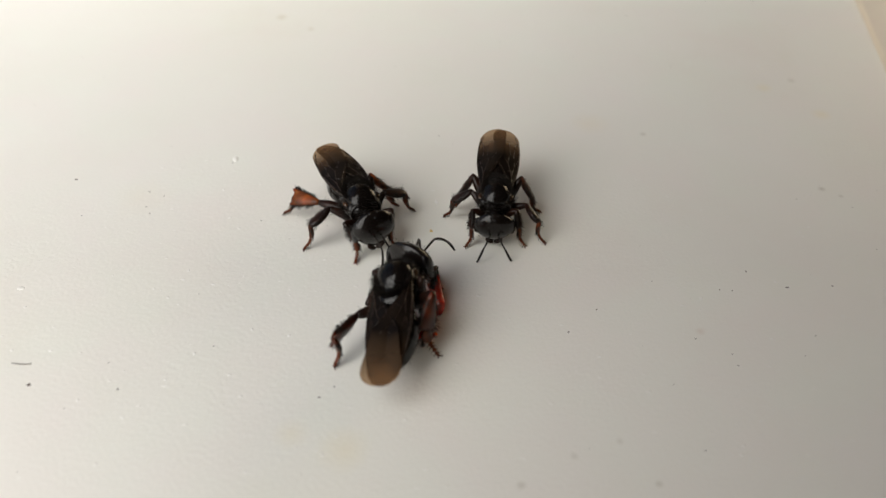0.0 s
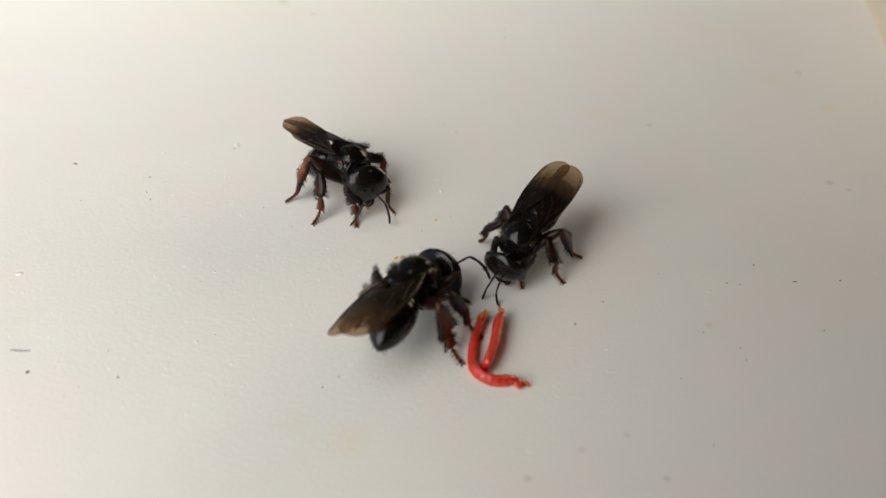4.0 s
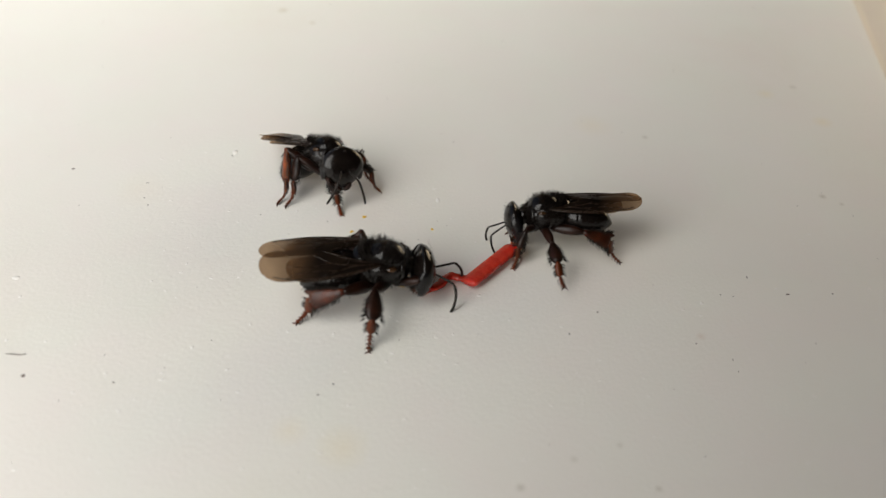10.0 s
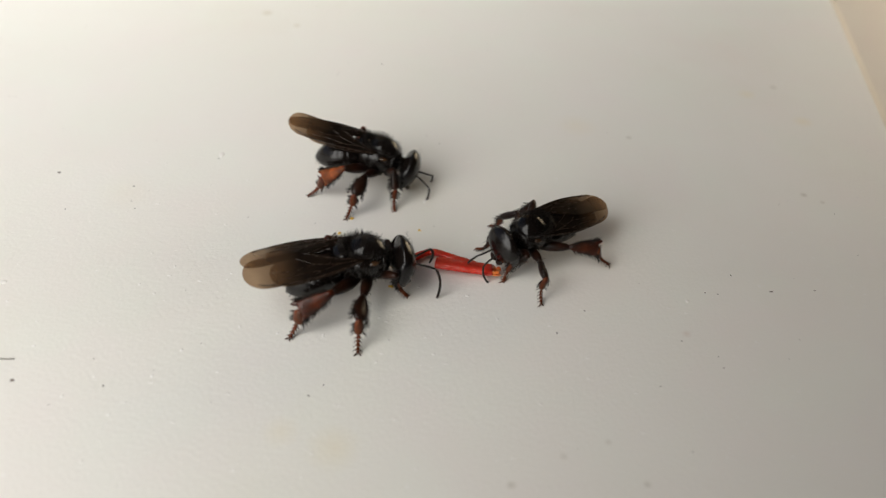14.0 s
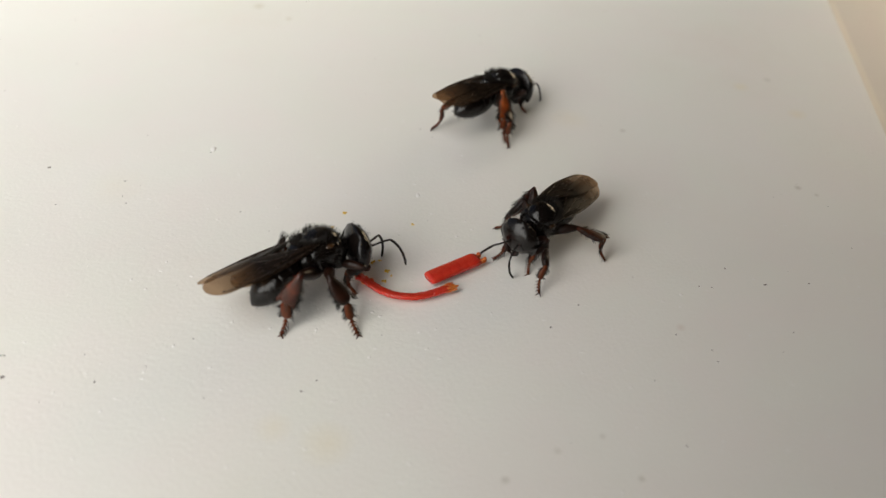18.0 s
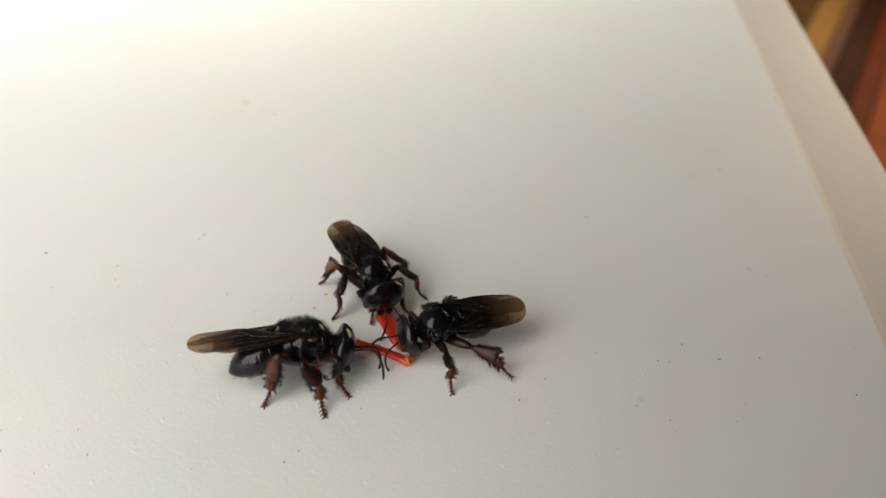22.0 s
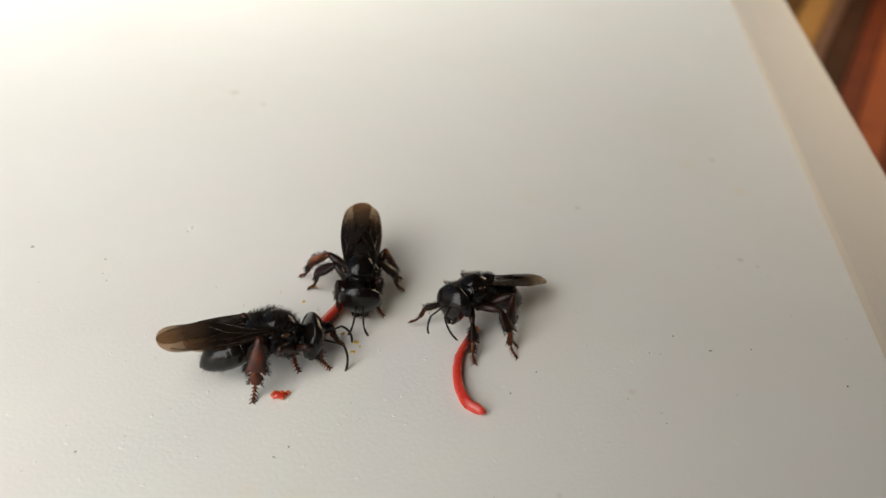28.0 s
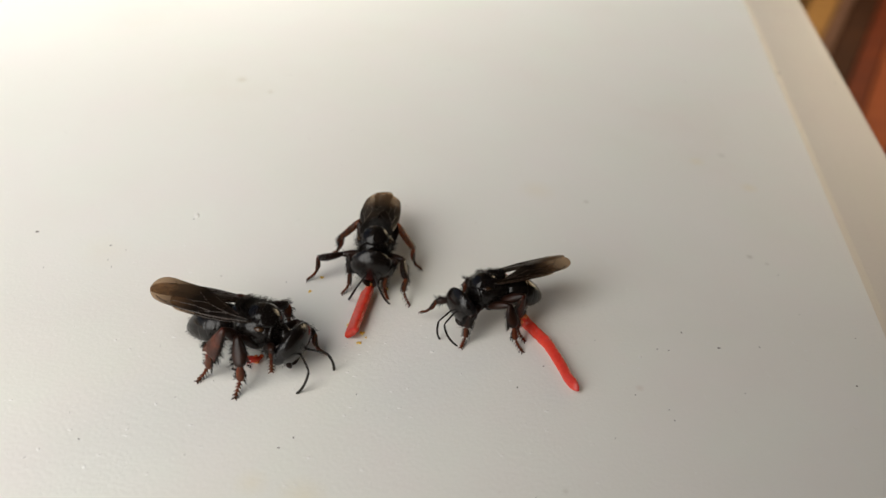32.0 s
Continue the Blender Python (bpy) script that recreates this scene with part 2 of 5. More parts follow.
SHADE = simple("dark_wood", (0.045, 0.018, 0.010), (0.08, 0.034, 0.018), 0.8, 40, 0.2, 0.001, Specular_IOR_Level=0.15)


# ---- mesh helpers (sizes in millimetres) ----
def mesh_of(name, bm, *mats, smooth=True, scale=MM):
    bmesh.ops.recalc_face_normals(bm, faces=bm.faces)
    me = bpy.data.meshes.new(name)
    bm.transform(Matrix.Diagonal((scale, scale, scale, 1)))
    bm.to_mesh(me)
    bm.free()
    for mat in mats:
        me.materials.append(mat)
    me.polygons.foreach_set("use_smooth", [smooth] * len(me.polygons))
    return me


def part(name, me, parent, m=None, label=""):
    ob = new(name, me)
    ob.parent = parent
    if m is not None:
        ob.matrix_local = m
    return tagged(ob, label)


def blob(bm, c, r, seg=28, ring=16, warp=None, slot=0):
    """An ellipsoid round c; warp(x, y, z) of the unit sphere gives another place."""
    rows = []
    for i in range(1, ring):
        a = math.pi * i / ring
        rows.append([])
        for j in range(seg):
            b = 2 * math.pi * j / seg
            rows[-1].append((math.cos(a), math.sin(a) * math.cos(b), math.sin(a) * math.sin(b)))

    def put(p):
        p = warp(*p) if warp else p
        return bm.verts.new((c[0] + p[0] * r[0], c[1] + p[1] * r[1], c[2] + p[2] * r[2]))
    grid = [[put(p) for p in row] for row in rows]
    first, last = put((1, 0, 0)), put((-1, 0, 0))
    faces = []
    for j in range(seg):
        k = (j + 1) % seg
        faces.append(bm.faces.new((first, grid[0][j], grid[0][k])))
        faces.append(bm.faces.new((last, grid[-1][k], grid[-1][j])))
        for i in range(ring - 2):
            faces.append(bm.faces.new((grid[i][j], grid[i + 1][j], grid[i + 1][k], grid[i][k])))
    for f in faces:
        f.material_index = slot


def tube(bm, points, radii, n=10, flat=1.0, slot=0, up=(0, 0, 1), square=1.0):
    """A round, flattened or (square below 1) boxy tube through the points, closed at both ends."""
    def soft(v):
        return math.copysign(abs(v) ** square, v)
    points = [Vector(p) for p in points]
    loops = []
    for i, p in enumerate(points):
        d = (points[min(i + 1, len(points) - 1)] - points[max(i - 1, 0)]).normalized()
        side = Vector(up).cross(d)
        side = side.normalized() if side.length > 1e-4 else Vector((0, 1, 0))
        top = d.cross(side)
        r = radii[i] if not isinstance(radii, (int, float)) else radii
        w, h = r if isinstance(r, tuple) else (r, r * flat)
        loops.append([bm.verts.new(p + side * w * soft(math.cos(2 * math.pi * k / n)) + top * h * soft(math.sin(2 * math.pi * k / n))) for k in range(n)])
    faces = [bm.faces.new(loops[0]), bm.faces.new(loops[-1][::-1])]
    for a, b in zip(loops, loops[1:]):
        faces += [bm.faces.new((a[k], b[k], b[(k + 1) % n], a[(k + 1) % n])) for k in range(n)]
    for f in faces:
        f.material_index = slot


def bristle(bm, p, d, length, r=0.016, slot=0, bend=0.2):
    p, d = Vector(p), Vector(d).normalized()
    side = d.orthogonal().normalized()
    top = d.cross(side)
    a = [bm.verts.new(p + r * (side * math.cos(k * 2.0944) + top * math.sin(k * 2.0944))) for k in range(3)]
    q = p + d * length * 0.6 + side * length * bend * 0.2
    b = [bm.verts.new(q + 0.6 * r * (side * math.cos(k * 2.0944) + top * math.sin(k * 2.0944))) for k in range(3)]
    tip = bm.verts.new(p + d * length + side * length * bend)
    for k in range(3):
        j = (k + 1) % 3
        for f in (bm.faces.new((a[k], a[j], b[j], b[k])), bm.faces.new((b[k], b[j], tip))):
            f.material_index = slot


rng = random.Random(7)

# ---- the bee's meshes: x ahead, y to its left, z up ----
HEAD_AT, ABDOMEN_AT = (1.36, 0, 1.84), (-1.05, 0, 1.95)
M = {}


def head_mesh():
    """A tall, wide disc of a head that narrows to the mouth."""
    bm = bmesh.new()

    def skull(x, y, z):
        wide = 1.0 - 0.42 * max(0, -z) ** 1.35
        x = x * (0.85 if x > 0 else 0.6 - 0.3 * (y * y + z * z)) + (0.18 * (1 - z * z) if x > 0 else 0) - 0.10 * z
        return x, y * wide, z * (0.95 if z > 0 else 1.22)
    blob(bm, (0.56, 0, -0.20), (0.68, 1.13, 1.10), 40, 24, skull)
    for side in (1, -1):
        tube(bm, [(1.10, 0.16 * side, -0.42), (1.16, 0.20 * side, -0.26), (1.12, 0.20 * side, -0.10)], [0.05, 0.10, 0.05], 10)
    blob(bm, (1.00, 0, -0.66), (0.19, 0.48, 0.40), 20, 12)
    blob(bm, (0.94, 0, -1.14), (0.16, 0.36, 0.16), 16, 10)
    tube(bm, [(0.30, 0, -0.15), (0.02, 0, -0.05), (-0.25, 0, 0.0)], [0.5, 0.3, 0.34], 14)
    return mesh_of("head", bm, CHITIN)


def eye_mesh():
    bm = bmesh.new()
    blob(bm, (0, 0, 0), (0.33, 0.22, 0.72), 24, 20)
    return mesh_of("compound_eye", bm, EYE)


def mandible_mesh():
    bm = bmesh.new()
    tube(bm, [(0, 0, 0.12), (0.04, 0.0, -0.06), (0.07, -0.10, -0.22), (0.06, -0.24, -0.30), (0.04, -0.33, -0.30)], [(0.13, 0.11), (0.16, 0.12), (0.15, 0.11), (0.12, 0.08), (0.05, 0.04)], 10)
    return mesh_of("mandible", bm, DARKLEG)


def antenna_mesh():
    bm = bmesh.new()
    tube(bm, [(0, 0, 0), (0.25, 0.10, 0.12), (0.62, 0.28, 0.30), (0.86, 0.42, 0.40)], [0.045, 0.050, 0.052, 0.045], 10)
    base, d = Vector((0.86, 0.42, 0.40)), Vector((0.80, 0.40, -0.42)).normalized()

    def run(k):
        return base + d * 0.140 * k + Vector((-0.012, -0.003, -0.012)) * (k * k * 0.36)
    pts, rad = [], []
    for k in range(11):
        pts += [run(k), run(k + 0.8)]
        rad += [0.056 if k else 0.036, 0.066 if k < 10 else 0.042]
    tube(bm, pts, rad, 10)
    return mesh_of("antenna", bm, FEELER)


def ocellus_mesh():
    bm = bmesh.new()
    blob(bm, (0, 0, 0), (0.075, 0.075, 0.065), 12, 8)
    return mesh_of("ocellus", bm, EYE)


def face_hair_mesh():
    bm = bmesh.new()
    for _ in range(90):
        a, b = rng.uniform(-1.2, 1.2), rng.uniform(-0.9, 0.9)
        n = Vector((math.cos(a) * math.cos(b), math.sin(b), math.sin(a)))
        bristle(bm, (0.62 + n.x * 0.60, n.y * 1.05, -0.25 + n.z * 1.02), n + Vector((0.2, 0, 0.25)), rng.uniform(0.08, 0.20), 0.006)
    return mesh_of("face_hair", bm, HAIR, smooth=False)


def thorax_mesh():
    bm = bmesh.new()

    def dome(x, y, z):
        return x * (1 - 0.10 * z), y * (1 - 0.06 * z * z), z
    blob(bm, (0.06, 0, 1.98), (1.24, 1.14, 1.02), 36, 24, dome)
    blob(bm, (-0.62, 0, 1.85), (0.80, 0.98, 0.96), 28, 18)
    blob(bm, (0.72, 0, 1.55), (0.64, 0.82, 0.78), 24, 16)
    for side in (1, -1):
        blob(bm, (0.62, 0.72 * side, 2.10), (0.34, 0.30, 0.34), 16, 10)
        for x, z in ((0.75, 1.25), (0.15, 1.12), (-0.50, 1.22)):
            blob(bm, (x, 0.46 * side, z), (0.34, 0.30, 0.40), 16, 10)
    return mesh_of("thorax", bm, CHITIN)


def scutum_mesh():
    """The polished shield on the back, a little flat on top, its rim standing off the thorax."""
    bm = bmesh.new()

    def shield(x, y, z):
        square = 1 + 0.16 * (x * x * y * y)
        return x * square, y * square * (1 + 0.06 * x), (z if z > 0 else z * 0.4) - 0.10 * x * x
    blob(bm, (0.20, 0, 2.46), (1.00, 0.90, 0.68), 34, 22, shield)
    return mesh_of("scutum", bm, PLATE)


def scutellum_mesh():
    bm = bmesh.new()
    blob(bm, (-0.98, 0, 2.58), (0.44, 0.68, 0.26), 26, 14)
    tube(bm, [(-0.86 - 0.50 * math.cos(a), 0.66 * math.sin(a), 2.66) for a in [radians(-80 + 16 * k) for k in range(11)]], 0.06, 8)
    return mesh_of("scutellum", bm, PLATE)


def collar_mesh():
    bm = bmesh.new()
    pts = [(1.02 - 0.12 * abs(math.sin(a)), 0.86 * math.sin(a), 1.95 + 0.62 * math.cos(a)) for a in [radians(-120 + 10 * k) for k in range(25)]]
    tube(bm, pts, 0.12, 10, up=(1, 0, 0))
    return mesh_of("pronotum", bm, CHITIN)


def tegula_mesh():
    bm = bmesh.new()
    blob(bm, (0, 0, 0), (0.26, 0.17, 0.13), 18, 10)
    return mesh_of("tegula", bm, AMBER)


def thorax_hair_mesh():
    bm = bmesh.new()
    for _ in range(1900):
        a, b = rng.uniform(0, 2 * math.pi), rng.uniform(-0.9, 1.45)
        n = Vector((math.cos(a) * math.cos(b), math.sin(a) * math.cos(b), math.sin(b)))
        if n.z > 0.35 and abs(n.x) < 0.55 and rng.random() < 0.35:
            continue
        p = Vector((0.06 + n.x * 1.22, n.y * 1.10, 1.98 + n.z * 0.98))
        bristle(bm, p, n + Vector((rng.uniform(-.3, .3), rng.uniform(-.3, .3), 0.35)), rng.uniform(0.16, 0.44), 0.011)
    for k in range(420):
        a, f = rng.uniform(-1.9, 1.9), rng.uniform(0.80, 1.05)
        x, y = 0.0 - 1.10 * f * math.cos(a), 0.86 * f * math.sin(a)
        bristle(bm, (x, y, 2.78 - 0.10 * abs(a)), (-0.3 * math.cos(a) + rng.uniform(-.3, .3), y * 0.6, 1), rng.uniform(0.22, 0.54), 0.016)
    return mesh_of("thorax_hair", bm, HAIR, smooth=False)


RINGS = [0.0, 0.62, 1.14, 1.62, 2.06, 2.46]


def girth(x):
    u = min(max(x / 2.95, 0), 1)
    return max(0.06, (math.sin(math.pi * (0.13 + 0.87 * u) ** 0.85)) ** 0.62)


def abdomen_mesh():
    bm = bmesh.new()
    pts = [(-0.10 - 2.98 * u, 0, -0.10 - 0.42 * u * u) for u in [k / 16 for k in range(17)]]
    tube(bm, pts, [(1.14 * girth(2.98 * k / 16), 1.04 * girth(2.98 * k / 16)) for k in range(17)], 26)
    tube(bm, [(0.25, 0, 0.0), (-0.2, 0, -0.05), (-0.4, 0, -0.08)], [0.28, 0.32, 0.5], 14)
    for _ in range(150):
        a, x = rng.uniform(0, 2 * math.pi), rng.uniform(1.5, 2.9)
        g, u = girth(x), x / 2.98
        c, s = math.cos(a), math.sin(a)
        bristle(bm, (-0.10 - x, 1.12 * g * c, -0.10 - 0.42 * u * u + 1.02 * g * s), (-0.8, c * 0.6, s * 0.6), rng.uniform(0.14, 0.30), 0.009, 1)
    return mesh_of("abdomen", bm, CHITIN, HAIR)


def tergite_mesh(k):
    bm = bmesh.new()
    x0, x1 = RINGS[k], min(RINGS[k] + 0.66, 2.93)
    n, loops = 34, []
    steps = [(0, 0.965), (0.15, 1.0), (0.5, 1.022), (0.85, 1.022), (0.97, 1.019), (1.0, 1.0), (0.97, 0.97)]
    for f, grow in steps:
        x = x0 + (x1 - x0) * f
        u, g = x / 2.98, girth(x) * grow
        loops.append([bm.verts.new((-0.10 - x, 1.14 * g * math.cos(a), -0.10 - 0.42 * u * u + 1.04 * g * math.sin(a)))
                      for a in [radians(-62) + radians(304) * j / (n - 1) for j in range(n)]])
    for a, b in zip(loops, loops[1:]):
        for j in range(n - 1):
            bm.faces.new((a[j], a[j + 1], b[j + 1], b[j]))
    return mesh_of("tergite", bm, CHITIN)


def wing_outline(u, length, width):
    """Leading and trailing edge of a wing at the fraction u of its length."""
    w = min(max(u / 0.58, 0), 1)
    half = 0.5 * width * (0.20 + 0.80 * w * w * (3 - 2 * w))
    middle = 0.16 * width * math.sin(math.pi * min(u * 1.05, 1)) - half
    half *= max(0, 1 - max(0, (u - 0.82) / 0.18) ** 2.4) ** 0.5
    lead, trail = middle + half, middle - half
    return lead, trail


def camber(u, v):
    """Height of the wing's curved sheet; it flattens out at the rounded tip."""
    flat = max(0, 1 - max(0, (u - 0.70) / 0.30) ** 2)
    return (0.10 * math.sin(math.pi * v) + 0.05 * math.sin(6 * v + 5 * u) * u) * flat - 0.16 * u * u


def wing_mesh(name, length, width, side):
    bm = bmesh.new()
    nu, nv, grid = 30, 9, []
    for i in range(nu + 1):
        u = math.sin(math.pi * 0.5 * i / nu)
        lead, trail = wing_outline(u, length, width)
        row = []
        for j in range(nv + 1):
            v = j / nv
            y = lead + (trail - lead) * v
            z = camber(u, v)
            row.append(bm.verts.new((-length * u, side * y, z)))
        grid.append(row)
    for i in range(nu):
        for j in range(nv):
            bm.faces.new((grid[i][j], grid[i + 1][j], grid[i + 1][j + 1], grid[i][j + 1]))
    return mesh_of(name, bm, WING if name == "forewing" else BACKWING)


def vein_mesh(length, width, side, fore):
    bm = bmesh.new()

    def at(u, v):
        lead, trail = wing_outline(u, length, width)
        return (-length * u, side * (lead + (trail - lead) * v), camber(u, v) + 0.012)

    def vein(pts, r):
        fine = []
        for (u0, v0), (u1, v1) in zip(pts, pts[1:]):
            fine += [at(u0 + (u1 - u0) * k / 5, v0 + (v1 - v0) * k / 5) for k in range(5)]
        fine.append(at(*pts[-1]))
        tube(bm, fine, [r * (1 - 0.5 * k / len(fine)) for k in range(len(fine))], 6)
    vein([(0.0, 0.1), (0.2, 0.03), (0.45, 0.02), (0.70, 0.03), (0.9, 0.12)], 0.055 if fore else 0.035)
    vein([(0.0, 0.4), (0.2, 0.42), (0.42, 0.50), (0.55, 0.75)], 0.03)
    vein([(0.42, 0.50), (0.56, 0.38), (0.78, 0.42)], 0.02)
    if fore:
        vein([(0.20, 0.42), (0.35, 0.22), (0.50, 0.06)], 0.026)
        vein([(0.35, 0.22), (0.55, 0.24), (0.72, 0.20), (0.80, 0.08)], 0.024)
        vein([(0.0, 0.7), (0.25, 0.85), (0.48, 0.95)], 0.026)
        vein([(0.25, 0.85), (0.30, 0.44)], 0.02)
        vein([(0.56, 0.38), (0.60, 0.22)], 0.016)
    return mesh_of("vein", bm, VEIN)


# femur, tibia and tarsus lengths; hip places; standing places of the feet
LEGS = {"front": (1.25, 1.20, 1.35), "middle": (1.48, 1.52, 1.68), "hind": (1.72, 1.82, 1.65)}
HIPS = {"front": (0.85, 0.50, 1.10), "middle": (0.15, 0.62, 1.05), "hind": (-0.60, 0.72, 1.20)}
STANCE = {"front": (2.3, 1.4), "middle": (0.35, 3.1), "hind": (-1.6, 3.0)}
KNEE = {"front": (0.35, 1.0, 0.8), "middle": (-0.55, 0.85, 0.75), "hind": (-0.60, 0.90, 0.70)}


def femur_mesh(kind):
    length = LEGS[kind][0]
    bm = bmesh.new()
    fat = {"front": 0.24, "middle": 0.28, "hind": 0.33}[kind]
    tube(bm, [(-0.22, 0, 0.06), (0, 0, 0), (0.25 * length, 0, 0.03), (0.6 * length, 0, 0.03), (0.92 * length, 0, 0), (1.03 * length, 0, -0.01)],
         [0.20, fat * 0.75, fat, fat * 0.95, fat * 0.62, fat * 0.35], 14)
    for _ in range(26):
        a, x = rng.uniform(0, 6.28), rng.uniform(0.1, 0.95) * length
        bristle(bm, (x, fat * 0.8 * math.cos(a), fat * 0.8 * math.sin(a)), (0.5, math.cos(a), math.sin(a)), rng.uniform(0.10, 0.22), 0.009, 1)
    return mesh_of("femur", bm, DARKLEG, HAIR)


def tibia_mesh(kind):
    """A club (front, middle) or a broad three-cornered plate (hind) with a fringe of bristles."""
    length = LEGS[kind][1]
    bm = bmesh.new()
    if kind == "hind":
        rad = [(0.14, 0.13), (0.22, 0.18), (0.34, 0.22), (0.46, 0.22), (0.50, 0.20), (0.46, 0.17), (0.30, 0.11)]
    elif kind == "middle":
        rad = [(0.14, 0.13), (0.24, 0.18), (0.36, 0.22), (0.41, 0.24), (0.36, 0.22), (0.28, 0.18), (0.14, 0.11)]
    else:
        rad = [(0.12, 0.11), (0.17, 0.15), (0.21, 0.18), (0.26, 0.20), (0.27, 0.19), (0.21, 0.16), (0.11, 0.09)]
    spots = [-0.04, 0.12, 0.35, 0.62, 0.82, 0.93, 0.99]
    tube(bm, [(length * s, 0, -0.06 * math.sin(math.pi * min(max(s, 0), 1))) for s in spots], rad, 18)
    if kind == "hind":
        tube(bm, [(length * 0.80, 0.32, -0.02), (length * 0.97, 0.40, -0.02), (length * 1.06, 0.46, -0.03), (length * 1.11, 0.49, -0.03)], [(0.19, 0.12), (0.14, 0.10), (0.09, 0.06), (0.03, 0.02)], 10)
        tube(bm, [(length * 0.84, -0.32, -0.02), (length * 0.97, -0.40, -0.02), (length * 1.04, -0.46, -0.03), (length * 1.07, -0.49, -0.03)], [(0.15, 0.11), (0.11, 0.09), (0.07, 0.05), (0.02, 0.02)], 10)
    high = {"hind": 0.50, "middle": 0.38, "front": 0.24}[kind]
    for k in range(230 if kind == "hind" else 190):
        s = rng.uniform(0.12, 0.98)
        up = rng.choice((-1, 1))
        h = high * min(1, 0.30 + 0.85 * s)
        bristle(bm, (length * s, up * h * 0.95, rng.uniform(-0.14, 0.14)), (0.7, up, rng.uniform(-.6, .6)), rng.uniform(0.10, 0.46), 0.016, 1)
    for k in range(70):
        s = rng.uniform(0.12, 0.95)
        y = rng.uniform(-0.6, 0.6) * high * min(1, 0.3 + s)
        bristle(bm, (length * s, y, 0.10), (0.7, rng.uniform(-.4, .4), 0.7), rng.uniform(0.08, 0.20), 0.009, 1)
    return mesh_of("tibia", bm, LEG if kind == "hind" else DARKLEG, HAIR)


def tarsus_mesh(kind):
    """A long first joint, four small ones and the claws; it sags a little below its chord."""
    length = LEGS[kind][2]
    bm = bmesh.new()
    wide = {"hind": 0.31, "middle": 0.23, "front": 0.16}[kind]

    def at(s, y=0.0, z=0.0):
        u = min(max(s, 0), 1)
        return (s * length, y, z - 0.155 * length * min(1, 1.15 * math.sin(math.pi * u)) * (1 if u < 0.5 else math.sin(math.pi * u) ** 0.3))
    tube(bm, [at(-0.04), at(0.05), at(0.14), at(0.30), at(0.44), at(0.49)],
         [(0.09, 0.09), (wide * 0.8, 0.13), (wide, 0.15), (wide, 0.15), (wide * 0.82, 0.13), (0.08, 0.07)], 12)
    for k in range(4):
        s = 0.49 + 0.108 * k
        tube(bm, [at(s), at(s + 0.05), at(s + 0.095), at(s + 0.105)], [(0.050, 0.045), (0.095, 0.07), (0.145, 0.095), (0.06, 0.05)], 9)
        for side in (-1, 1):
            for j in range(2):
                bristle(bm, at(s + 0.06 + 0.03 * j, 0.09 * side, -0.02), (0.9, side * 0.9, -0.3), 0.22, 0.018, 1)
    tube(bm, [at(0.915), at(0.985)], [0.05, 0.075], 9)
    for side in (-1, 1):
        tube(bm, [at(0.97, 0.03 * side), at(1.04, 0.15 * side, 0.02), at(1.09, 0.22 * side, -0.05)], [0.042, 0.034, 0.012], 6)
    for _ in range(70):
        up = rng.choice((-1, 1))
        bristle(bm, at(rng.uniform(0.05, 0.47), wide * 0.9 * up, rng.uniform(-.06, .06)), (0.7, up, rng.uniform(-.4, .4)), rng.uniform(0.10, 0.34), 0.016, 1)
    return mesh_of("tarsus", bm, TARSUS, HAIR)


M["head"], M["eye"], M["mandible"], M["antenna"], M["ocellus"] = head_mesh(), eye_mesh(), mandible_mesh(), antenna_mesh(), ocellus_mesh()
M["face_hair"], M["thorax"], M["scutum"], M["scutellum"], M["collar"] = face_hair_mesh(), thorax_mesh(), scutum_mesh(), scutellum_mesh(), collar_mesh()
M["tegula"], M["thorax_hair"], M["abdomen"] = tegula_mesh(), thorax_hair_mesh(), abdomen_mesh()
M["tergites"] = [tergite_mesh(k) for k in range(6)]
for side in (1, -1):
    M["fore", side], M["back", side] = wing_mesh("forewing", 5.7, 1.80, side), wing_mesh("hindwing", 4.2, 1.45, side)
    M["forevein", side], M["backvein", side] = vein_mesh(5.7, 1.80, side, True), vein_mesh(4.2, 1.45, side, False)
for kind in LEGS:
    M["femur", kind], M["tibia", kind], M["tarsus", kind] = femur_mesh(kind), tibia_mesh(kind), tarsus_mesh(kind)


def mirror_mesh(me):
    other = me.copy()
    other.transform(Matrix.Diagonal((1, -1, 1, 1)))
    other.flip_normals()
    return other


M["tibia_right"] = mirror_mesh(M["tibia", "hind"])
M["mandible_right"], M["antenna_right"] = mirror_mesh(M["mandible"]), mirror_mesh(M["antenna"])


def mm(x, y, z, *turn):
    return pose(x * MM, y * MM, z * MM, *turn)


